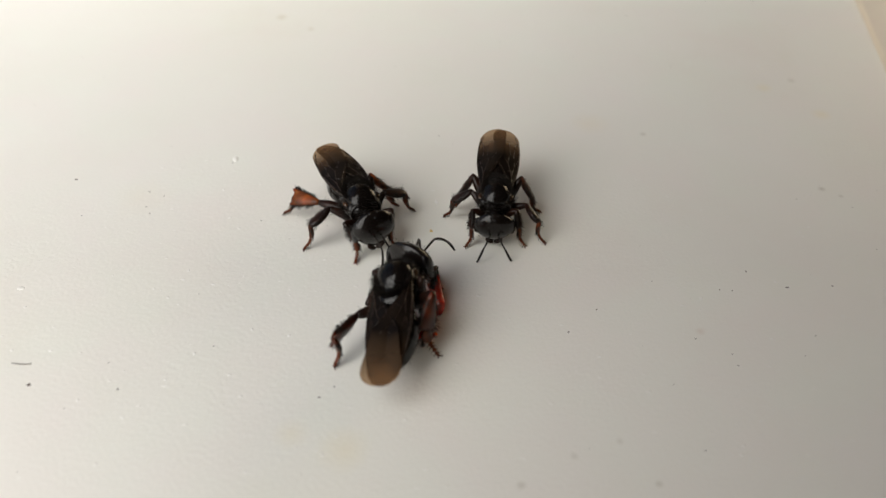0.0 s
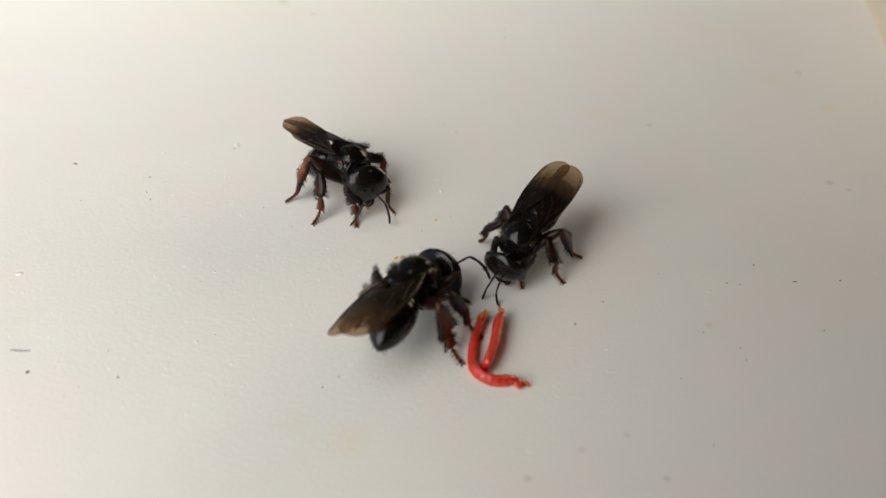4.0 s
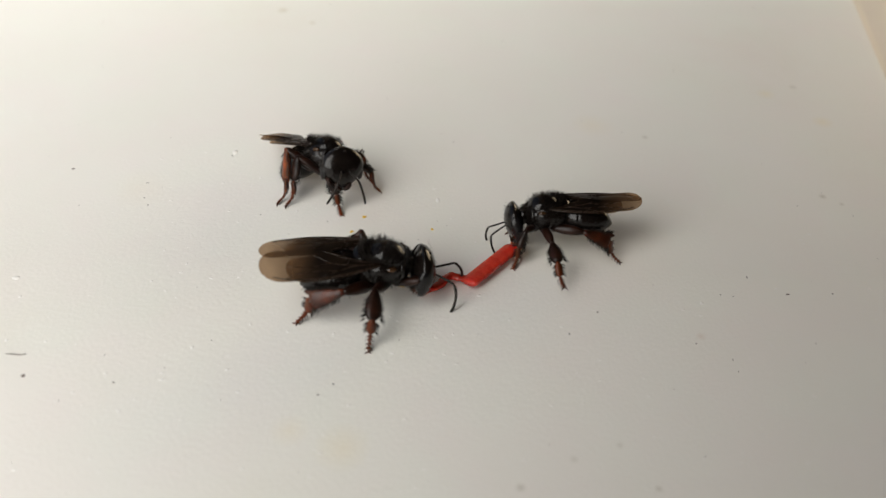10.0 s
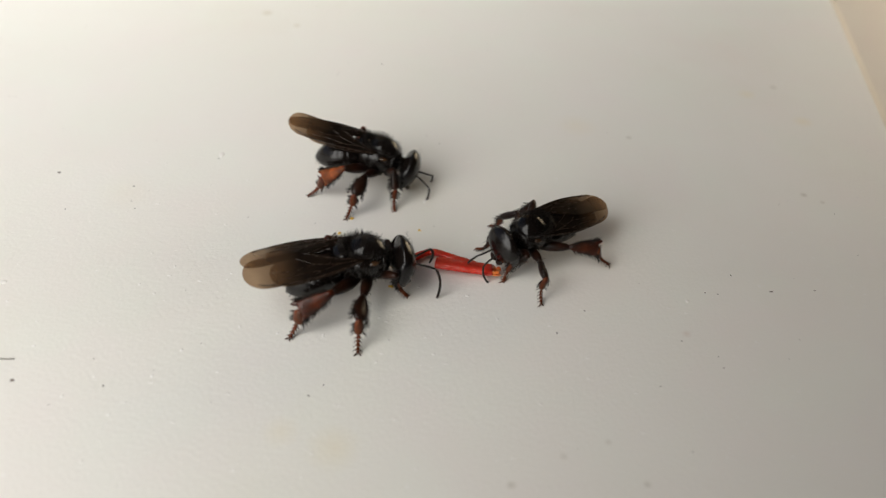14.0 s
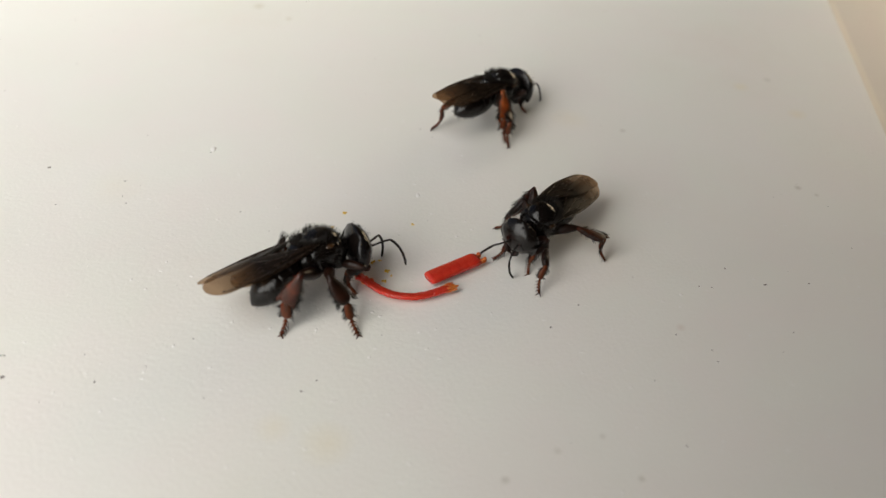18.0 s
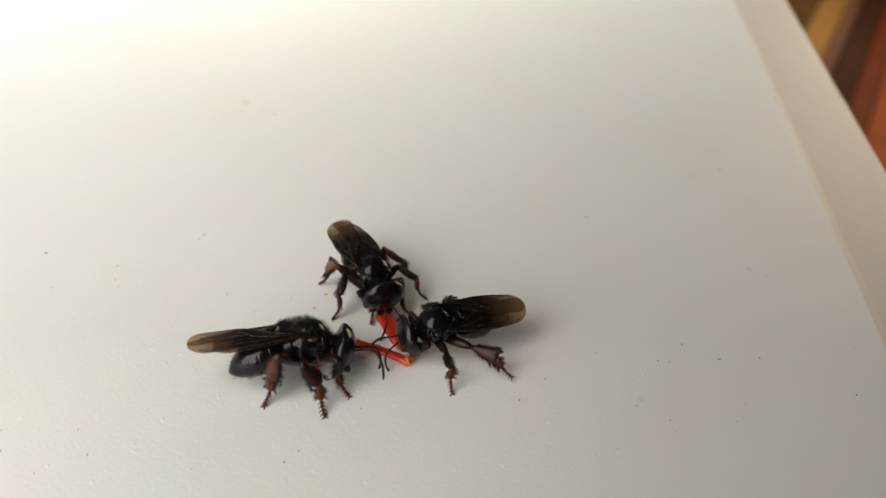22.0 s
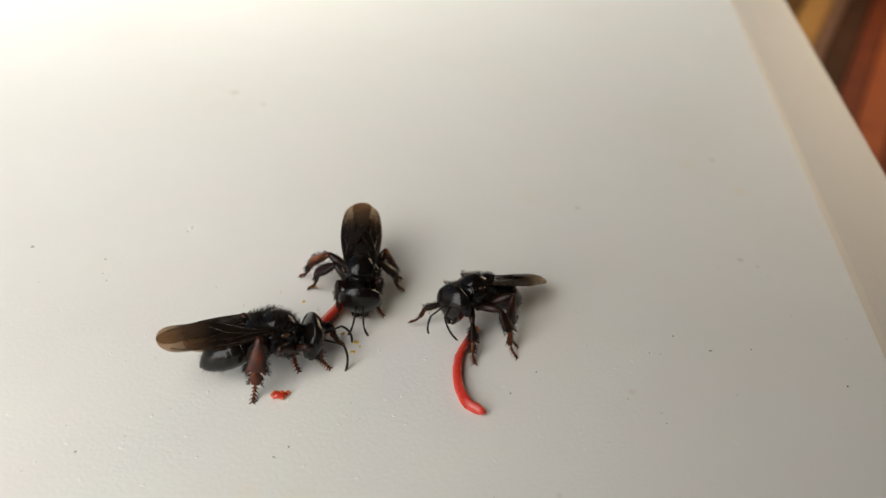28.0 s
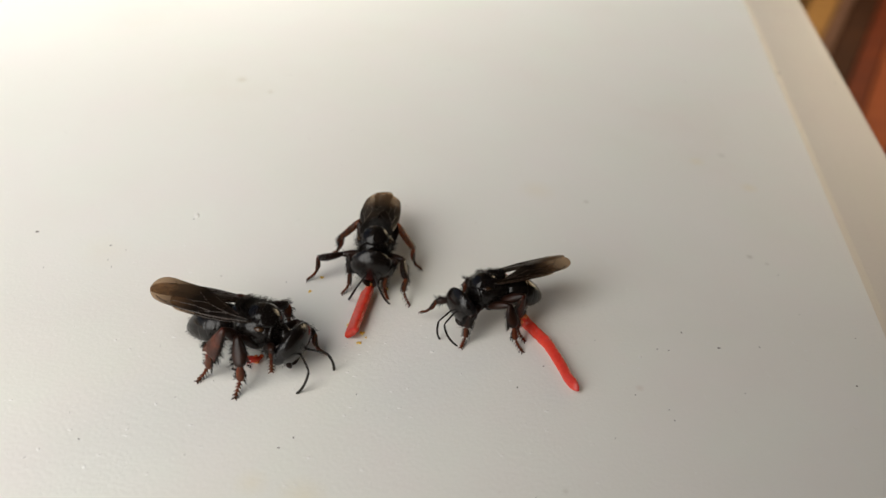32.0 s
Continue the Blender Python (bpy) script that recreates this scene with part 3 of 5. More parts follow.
def bee(label, size, plate, veins=True):
    """One bee: an empty on the ground under its thorax, and its parts by name."""
    ob = tagged(new("stingless_bee"), label, "bee", "bees on the sill")
    ob.scale = (size, size, size)
    p = {"bee": ob, "size": size}
    shin = {1: M["tibia", "hind"].copy(), -1: M["tibia_right"].copy()}
    for me in shin.values():
        me.materials[0] = plate
    part("thorax", M["thorax"], ob)
    part("scutum", M["scutum"], ob, None, "polished black back shield")
    part("scutellum", M["scutellum"], ob)
    part("pronotum", M["collar"], ob)
    part("thorax_hair", M["thorax_hair"], ob, None, "sparse dark bristles")
    p["head"] = part("head", M["head"], ob, mm(*HEAD_AT))
    p["head"].scale = (1.10, 1.14, 1.10)
    for side in (1, -1):
        part("compound_eye", M["eye"], p["head"], mm(0.62, side * 0.93, -0.26, side * 6, 0, -side * 12))
        part("mandible", M["mandible" if side > 0 else "mandible_right"], p["head"], mm(0.98, side * 0.34, -1.12))
        p["antenna", side] = part("antenna", M["antenna" if side > 0 else "antenna_right"], p["head"], mm(1.18, side * 0.2, -0.30))
        part("tegula", M["tegula"], ob, mm(0.36, side * 0.96, 2.36), "amber wing cover")
    for y, z in ((0, 0.70), (0.20, 0.78), (-0.20, 0.78)):
        part("ocellus", M["ocellus"], p["head"], mm(0.80 - 0.22 * abs(y) / 0.18, y, z))
    part("face_hair", M["face_hair"], p["head"])
    p["abdomen"] = part("abdomen", M["abdomen"], ob, mm(*ABDOMEN_AT))
    p["abdomen"].scale = (1.00, 0.96, 0.95)
    for me in M["tergites"]:
        part("tergite", me, p["abdomen"])
    for side in (1, -1):
        for which in ("back", "fore"):
            wing = part("forewing" if which == "fore" else "hindwing", M[which, side], ob, None, "smoky brown wing, paler at the tip")
            if veins:
                part("vein", M[which + "vein", side], wing)
            p[which, side] = wing
        for kind in LEGS:
            leg = part("leg", M["femur", kind], ob, None, kind + " leg")
            p["leg", kind, side] = leg
            p["tibia", kind, side] = part("tibia", shin[side] if kind == "hind" else M["tibia", kind], leg, None, "broad red-brown pollen tibia" if kind == "hind" else "")
            p["tarsus", kind, side] = part("tarsus", M["tarsus", kind], leg)
    return p


# ---- structure: the painted board and the room round it ----
def box(bm, x0, x1, y0, y1, z0, z1, bevel=0.0):
    made = bmesh.ops.create_cube(bm, size=1, matrix=Matrix.Translation(((x0 + x1) / 2, (y0 + y1) / 2, (z0 + z1) / 2)) @ Matrix.Diagonal((x1 - x0, y1 - y0, z1 - z0, 1)))
    if bevel:
        edges = list({e for v in made["verts"] for e in v.link_edges})
        bmesh.ops.bevel(bm, geom=edges, offset=bevel, segments=2, affect="EDGES")


def setting(name, bm, mat, label, category, smooth=False):
    ob = new(name, mesh_of(name, bm, *(mat if isinstance(mat, tuple) else (mat,)), smooth=smooth, scale=1.0))
    ob.matrix_world = room
    return tagged(ob, label, category, kind="structure")


def board():
    """The sill: a flat top, then a strip that falls away a little to a rounded front edge. Across, then down, in metres."""
    bm = bmesh.new()
    flat_end, edge = BOARD_FLAT, BOARD_EDGE
    prof = [(-0.118, -0.020), (-0.118, 0.0), (-0.08, 0.0), (-0.04, 0.0), (0.0, 0.0), (flat_end - 0.0008, 0.0), (flat_end - 0.0003, -0.00002), (flat_end + 0.0003, -0.0001),
            (flat_end + 0.002, -0.00014), (edge - 0.0012, -0.00032), (edge - 0.00025, -0.00040), (edge - 0.00006, -0.00055), (edge, -0.0009), (edge, -0.018), (edge - 0.001, -0.020)]
    ys = [-0.16 + 0.02 * k for k in range(25)]
    rows = [[bm.verts.new((x, y, z)) for x, z in prof] for y in ys]
    n = len(prof)
    for a, b in zip(rows, rows[1:]):
        for k in range(n):
            bm.faces.new((a[k], a[(k + 1) % n], b[(k + 1) % n], b[k]))
    bm.faces.new(rows[0])
    bm.faces.new(rows[-1][::-1])
    bm.faces.ensure_lookup_table()
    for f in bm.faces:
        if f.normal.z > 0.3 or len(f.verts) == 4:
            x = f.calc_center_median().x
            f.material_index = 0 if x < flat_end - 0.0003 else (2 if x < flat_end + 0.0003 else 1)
    return setting("window_sill", bm, (PAINT, STRIP_PAINT, YELLOWED), "white brush-painted window sill with specks and faint stains", "window sill")


BOARD_FLAT, BOARD_EDGE = 0.0310, 0.03795
board()


def room_shell():
    x0, x1, y0, y1, z0, z1 = -0.12, 2.4, -1.6, 1.8, -0.70, 1.5
    bm = bmesh.new()
    box(bm, x0 - 0.12, x1 + 0.1, y0 - 0.1, y1 + 0.1, z0 - 0.08, z0)
    setting("floor", bm, FLOOR, "red-brown floor below the sill", "floor")
    bm = bmesh.new()
    box(bm, x0 - 0.12, x1 + 0.1, y0 - 0.1, y1 + 0.1, z1, z1 + 0.08)
    setting("ceiling", bm, CEIL, "plain pale ceiling", "ceiling")
    for name, b in (("wall_east", (x1, x1 + 0.1, y0, y1, z0, z1)), ("wall_south", (x0, x1, y0 - 0.1, y0, z0, z1)), ("wall_north", (x0, x1, y1, y1 + 0.1, z0, z1))):
        bm = bmesh.new()
        box(bm, *b)
        setting(name, bm, WALL, "plain plastered wall", "wall")
    # the wall beside the sill, with its window opening
    wy0, wy1, wz0, wz1 = -0.35, 0.45, 0.012, 0.50
    bm = bmesh.new()
    box(bm, x0 - 0.12, x0, y0, wy0, z0, z1)
    box(bm, x0 - 0.12, x0, wy1, y1, z0, z1)
    box(bm, x0 - 0.12, x0, wy0, wy1, z0, wz0)
    box(bm, x0 - 0.12, x0, wy0, wy1, wz1, z1)
    setting("wall_west", bm, WALL, "plastered wall with a window above the sill", "wall")


room_shell()


def slats():
    """Upright wooden boards of different tone below and beyond the sill, set and sized to fit the camera's view and run
    down to the floor.
    """
    for at, width, mat, label in SLATS:
        bm = bmesh.new()
        box(bm, at * 2.4, (at + width) * 2.4, 0.12, 1.7, -0.46, 0.0, 0.0015)
        ob = new("wooden_slat", mesh_of("wooden_slat", bm, mat, smooth=False, scale=1.0))
        ob.matrix_world = SLAT_POSE
        tagged(ob, label, "wood slat", "slats below the sill")


SLAT_POSE = pose(0.0014, 0.058, -0.242, 0, 0, -31)
SLATS = [(-0.075, 0.0705, OLIVE, "dull olive-brown wooden slat below the sill"), (-0.0040, 0.0095, TAN, "narrow tan wooden slat"), (0.0060, 0.0042, MAUVE, "narrow mauve-brown wooden slat"),
         (0.0107, 0.0080, SHADE, "narrow dark brown wooden slat"), (0.0192, 0.0065, DEEP, "dark red wooden slat"), (0.0262, 0.0090, BROWN, "red-brown varnished wooden slat"),
         (0.0357, 0.0050, DEEP, "dark red wooden slat"), (0.0412, 0.0120, BROWN, "red-brown varnished wooden slat"), (0.0537, 0.0060, SHADE, "narrow dark brown wooden slat"), (0.0602, 0.07, BROWN, "red-brown varnished wooden slat")]
slats()


# ---- small things that lie on the board ----
def specks():
    """Dust and dirt grains and paint lumps."""
    spots = [(-24.16, 6.98, .16), (19.59, -3.33, .13), (6.77, -6.82, .10), (12.4, -14.5, .07), (-16.43, -10.79, .10), (-21.0, -10.5, .17), (-6.2, -11.3, .10),
             (-5.5, -10.6, .08), (8.5, -5.1, .09), (17.6, -2.0, .09), (15.7, -3.5, .08), (13.5, -7.3, .08), (15.2, -8.4, .07), (15.3, -9.2, .07), (22.2, -3.2, .09),
             (-19.02, 5.65, .10), (-18.8, 4.1, .07), (-18.4, 3.4, .08), (-11.3, 2.7, .07), (16.4, -3.6, .07), (-14.2, 8.9, .08), (27.0, -6.4, .10), (37.5, 35.9, .14), (42.5, 34.1, .10), (-22.6, 3.2, .06)]
    r = random.Random(3)
    for _ in range(110):
        spots.append((r.uniform(-34, 30), r.uniform(-24, 40), r.choice((.03, .04, .05, .06))))
    bm = bmesh.new()
    for x, y, s in spots:
        s, k = s * 0.62, r.uniform(0.7, 1.5)
        blob(bm, (x, y, 0.0), (s * k, s / k, s * 0.35), 7, 5, lambda a, b, c: (a * r.uniform(.8, 1.2), b * r.uniform(.8, 1.2), c))
    tube(bm, [(-22.39, -9.10, 0.05), (-22.15, -9.16, 0.12), (-21.92, -9.20, 0.14), (-21.62, -9.20, 0.10), (-21.33, -9.08, 0.04)], [0.015, 0.025, 0.03, 0.022, 0.01], 6)
    tagged(new("dirt_specks", mesh_of("dirt_specks", bm, DIRT)), "tiny dark dirt specks on white paint", "dirt", kind="stuff")
    bm = bmesh.new()
    for x, y, s in [(-14.08, 9.33, .24), (-0.4, 4.6, .18), (-24.0, -3.4, .2), (2.0, -4.0, .12), (14.5, -4.2, .12)] + [(r.uniform(-34, 32), r.uniform(-24, 36), r.choice((.025, .03, .03, .035, .04, .045, .06, .09))) for _ in range(2400)]:
        k = r.uniform(0.7, 1.6)
        blob(bm, (x, y, -0.01), (s * k, s / k, 0.012 + s * 0.18), 8, 6)
    tagged(new("paint_lumps", mesh_of("paint_lumps", bm, CHALK)), "small lumps and nibs in the white paint", "paint", kind="stuff")


specks()


def pulp_crumb(x, y, s, seed):
    r = random.Random(seed)
    bm = bmesh.new()
    for _ in range(4):
        blob(bm, (r.uniform(-s, s), r.uniform(-s, s), s * 0.4), (s * r.uniform(.4, .8), s * r.uniform(.4, .8), s * 0.45), 9, 6)
    ob = new("pulp_crumb", mesh_of("pulp_crumb", bm, POLLEN))
    ob.matrix_world = mm(x, y, 0)
    tagged(ob, "tiny yellow crumb of fruit pulp on white paint", "crumb", "yellow crumbs")


for k, (x, y, s) in enumerate([(-4.92, 2.66, .12), (-0.7, 1.7, .07), (-3.04, -1.81, .12), (-2.17, -2.5, .13), (-2.6, -1.6, .08), (-5.61, 1.25, .10), (-2.31, -3.41, .11), (-1.9, -2.9, .07)]):
    pulp_crumb(x, y, s, k)


# ---- the fruit strips ----
def strip_piece(name, length, width, thick, first, last, seed):
    """A short piece of peel along x, its ends overlapping its neighbours'; torn flesh on an end piece."""
    r = random.Random(seed)
    bm = bmesh.new()
    n = 7
    pts = [(-length * 0.86 + length * 1.72 * k / (n - 1), 0, 0) for k in range(n)]
    rough = 0.004 if length > 0.5 else 0.04
    width *= r.uniform(1 - 0.7 * rough, 1 + 0.7 * rough)
    pts = [(x, width * r.uniform(-rough, rough), thick * r.uniform(-rough, rough)) for x, _, _ in pts]
    tube(bm, pts, [(r.uniform(1 - 0.6 * rough, 1 + 0.6 * rough) * width * 0.5 * (0.88 if k in (0, n - 1) else 1), thick * 0.5 * (0.84 if k in (0, n - 1) else 1)) for k in range(n)], 20, square=0.66 if length > 0.5 else 1.0)
    if last:
        for v in bm.verts:
            u = min(max((v.co.x + length * 0.4) / (length * 1.26), 0), 1)
            v.co.y *= 1 - 0.72 * u * u
            v.co.z *= 1 - 0.60 * u * u
    if first:
        sign = -1
        for _ in range(26):
            blob(bm, (sign * (length * 0.86 - width * r.uniform(-0.30, 0.34)), r.uniform(-.48, .48) * width, r.uniform(-.4, .40) * thick), (r.uniform(.10, .26), r.uniform(.05, .11), r.uniform(.05, .10)), 8, 6, None, 1)
    return mesh_of(name, bm, RED, FLESH)


def strip(label, pieces, length, width, thick, seed):
    ob = tagged(new("fruit_peel_strip"), label, "fruit strip", "red fruit strips")
    step = length / pieces
    return ob, [part("peel_piece", strip_piece("peel_piece", step, width * (1 - 0.15 * (pieces > 5) * k / pieces), thick, k == 0, pieces > 5 and k == pieces - 1, seed + k), ob) for k in range(pieces)]


_, long_pieces = strip("long curved strip of moist red peel, its end torn", 14, 6.4, 0.70, 0.38, 11)
_, short_pieces = strip("short broad strip of glossy red peel, one end torn orange", 5, 3.1, 1.02, 0.46, 41)


def torn_bit():
    r = random.Random(5)
    bm = bmesh.new()
    tube(bm, [(-0.45, 0, 0), (-0.15, 0.05, 0.03), (0.15, -0.03, 0), (0.4, 0.1, -0.05)], [(0.2, 0.12), (0.26, 0.16), (0.22, 0.15), (0.08, 0.06)], 10)
    for k in range(7):
        blob(bm, (r.uniform(-.45, .45), r.uniform(-.24, .24), r.uniform(-.08, .10)), [r.uniform(.07, .15) for _ in range(3)], 8, 6, None, 1)
    return tagged(new("fruit_bit", mesh_of("fruit_bit", bm, RED, FLESH)), "small torn bit of red and orange fruit peel", "fruit bit")


fruit_bit = torn_bit()


# ---- the ant ----
def ant():
    ob = tagged(new("ant"), "tiny brown ant walking on the white sill", "ant")
    bm = bmesh.new()
    blob(bm, (0.36, 0, 0.2), (0.13, 0.11, 0.1), 12, 8)
    part("head", mesh_of("head", bm, DARKLEG), ob)
    bm = bmesh.new()
    blob(bm, (0.08, 0, 0.2), (0.17, 0.08, 0.09), 12, 8)
    blob(bm, (-0.12, 0, 0.2), (0.06, 0.05, 0.07), 10, 6)
    part("thorax", mesh_of("thorax", bm, LEG), ob)
    bm = bmesh.new()
    blob(bm, (-0.36, 0, 0.2), (0.2, 0.14, 0.13), 12, 8)
    part("gaster", mesh_of("gaster", bm, DARKLEG), ob)
    for side in (1, -1):
        bm = bmesh.new()
        tube(bm, [(0.45, 0.05 * side, 0.24), (0.6, 0.12 * side, 0.3), (0.72, 0.1 * side, 0.18)], 0.014, 5)
        part("antenna", mesh_of("antenna", bm, DARKLEG), ob)
        for x, fx in ((0.16, 0.3), (0.08, 0.05), (0.0, -0.25)):
            bm = bmesh.new()
            tube(bm, [(x, 0.05 * side, 0.16), ((x + fx) / 2, 0.2 * side, 0.26), (fx, 0.36 * side, 0.0)], [0.02, 0.018, 0.01], 5)
            part("leg", mesh_of("leg", bm, DARKLEG), ob)
    return ob


the_ant = ant()

# ---- the bees ----
BEES = {"a": bee("large black bee with red-brown legs and smoky wings on white paint", 1.10, LEG),
        "b": bee("glossy black bee with orange-brown hind legs on white paint", 1.02, ORANGELEG),
        "c": bee("glossy black bee with dark red-brown legs on white paint", 0.94, BLACKLEG),
        "d": bee("black bee in flight with beating wings and hanging red-brown legs", 1.12, LEG, False)}

# seconds, x, y, rise (mm), yaw, nose-down pitch (degrees)
PATH = {}
PATH["a"] = [(0.0, -2.31, -6.01, 0.44, 86.7, -12.1), (1.0, -2.34, -5.87, 0.46, 85.8, -12.9), (1.5, -2.23, -5.98, 0.45, 82.5, -9.8), (2.0, -2.20, -6.00, 0.45, 78.1, -7.9), (2.5, -2.29, -6.01, 0.41, 75.5, -2.3),
    (3.0, -2.06, -5.71, 0.41, 68.4, 0.9), (3.5, -1.92, -6.24, 0.40, 64.6, 6.6), (5.5, -1.36, -7.02, 0.39, 54.7, 10.6), (6.0, -1.92, -8.43, 0.35, 21.8, 14.6), (7.0, -1.28, -7.89, 0.38, 20.6, 8.1),
    (8.0, -3.61, -5.25, 0.47, 11.3, 7.1), (9.0, -3.72, -4.77, 0.39, 10.7, 7.9), (10.0, -3.39, -4.34, 0.45, 9.6, 3.3), (11.0, -3.85, -3.99, 0.42, 17.7, 1.8), (12.0, -3.58, -4.25, 0.44, 14.9, 3.7)] + [
    (13.0, -3.66, -3.92, 0.43, 19.6, 1.3), (14.0, -3.84, -3.90, 0.48, 16.5, 0.1), (14.5, -4.48, -3.79, 0.43, 21.4, 0.7), (16.5, -4.88, -3.77, 0.45, 25.8, -1.9), (17.0, -5.64, -4.10, 0.52, 31.0, -1.5),
    (17.5, -5.21, -3.88, 0.52, 29.4, -2.0), (18.0, -5.83, -3.87, 0.52, 30.9, -2.5), (18.5, -6.00, -4.04, 0.54, 31.0, -4.0), (19.0, -6.14, -4.03, 0.54, 32.9, -5.0), (19.5, -6.08, -4.35, 0.55, 30.8, -4.0),
    (20.0, -6.09, -4.28, 0.54, 29.0, -3.0), (20.5, -6.10, -4.47, 0.37, 30.7, 6.7), (21.0, -6.19, -4.62, 0.36, 31.5, 10.9), (21.5, -5.75, -4.85, 0.50, 5.1, -5.0), (22.0, -5.57, -4.82, 0.52, 11.2, 0.4)] + [
    (22.5, -5.72, -4.50, 0.38, 24.2, 5.8), (23.0, -6.07, -4.14, 0.41, 26.8, 1.6), (24.0, -6.11, -4.23, 0.41, 26.2, 0.7), (25.0, -6.26, -4.24, 0.45, 25.0, -0.6), (25.5, -6.27, -4.38, 0.42, 25.6, 2.7),
    (27.5, -6.49, -4.46, 0.38, 29.9, 6.8), (28.0, -6.73, -4.39, 0.38, 18.6, 4.2), (28.5, -6.90, -4.56, 0.36, 17.7, 7.5), (29.0, -7.26, -4.88, 0.35, -4.4, -6.5), (29.5, -7.06, -5.19, 0.38, -10.1, -1.7),
    (30.0, -6.81, -5.52, 0.39, -15.6, 2.0), (30.5, -7.14, -5.43, 0.41, -17.1, 7.2), (31.0, -7.49, -5.26, 0.40, -20.7, 6.1), (31.5, -7.78, -4.81, 0.38, -15.2, 5.3), (32.0, -7.90, -4.60, 0.38, -14.4, 3.2)]
PATH["b"] = [(0.0, -4.95, 1.51, 0.40, -63.7, -3.5), (1.0, -4.86, 1.97, 0.40, -59.1, -5.8), (1.5, -5.29, 2.93, 0.39, -58.5, -7.4), (2.0, -5.80, 3.88, 0.39, -56.9, -12.3), (2.5, -5.92, 3.97, 0.39, -52.1, -8.1),
    (3.0, -5.55, 3.90, 0.40, -47.3, -5.8), (3.5, -5.76, 3.87, 0.41, -45.7, -3.8), (5.5, -6.98, 5.53, 0.42, -36.5, -11.0), (6.0, -6.99, 5.21, 0.42, -37.1, -10.6), (7.0, -6.96, 5.65, 0.41, -33.9, -13.6),
    (8.0, -7.71, 6.04, 0.41, -37.4, -21.4), (9.0, -7.39, 5.75, 0.40, -35.2, -18.2), (10.0, -7.57, 5.84, 0.41, -37.2, -18.5), (11.0, -7.49, 5.91, 0.42, -29.3, -14.4), (12.0, -6.80, 5.30, 0.44, -14.9, 2.8)] + [
    (13.0, -6.60, 4.98, 0.47, -11.6, 9.7), (14.0, -3.34, 6.17, 0.48, -6.6, 10.1), (14.5, 2.24, 5.20, 0.50, -19.5, 8.2), (16.5, 2.27, 12.72, 0.39, 44.9, 8.0), (17.0, 2.27, 13.41, 0.38, 53.3, 10.6),
    (17.5, 3.76, 14.09, 0.38, 47.9, 8.1), (18.0, 5.26, 14.01, 0.39, 40.9, 2.6), (18.5, 1.02, 12.72, 0.39, 196.5, -7.1), (19.0, -0.22, 11.77, 0.42, 215.0, 1.2), (19.5, -0.41, 9.33, 0.42, 235.5, 5.6),
    (20.0, 0.24, 4.89, 0.43, 274.0, 8.7), (20.5, -0.58, 3.53, 0.40, 277.8, -0.1), (21.0, -1.39, 2.38, 0.41, 287.5, 1.9), (21.5, -1.54, 1.66, 0.40, 295.5, -3.1), (22.0, -1.89, 2.06, 0.40, 293.7, -5.9)] + [
    (22.5, -3.69, 2.47, 0.40, 271.6, -6.5), (23.0, -4.62, 3.02, 0.40, 267.6, -6.0), (24.0, -4.96, 2.33, 0.41, 257.7, 3.6), (25.0, -5.20, 3.74, 0.40, 262.9, -7.3), (25.5, -4.99, 3.88, 0.40, 268.7, -7.9),
    (27.5, -2.53, 1.76, 0.41, 284.4, 3.3), (28.0, -1.95, 1.49, 0.41, 270.2, 3.8), (28.5, -1.89, 2.04, 0.41, 248.4, 2.8), (29.0, -2.21, 1.83, 0.40, 246.7, 0.5), (29.5, -2.30, 2.07, 0.39, 247.6, -3.8),
    (30.0, -2.33, 2.34, 0.39, 248.9, -8.0), (30.5, -2.10, 2.63, 0.39, 252.6, -9.3), (31.0, -1.70, 2.95, 0.39, 257.6, -12.0), (31.5, -1.63, 3.60, 0.39, 259.4, -13.9), (32.0, -1.50, 3.47, 0.40, 264.9, -8.4)]
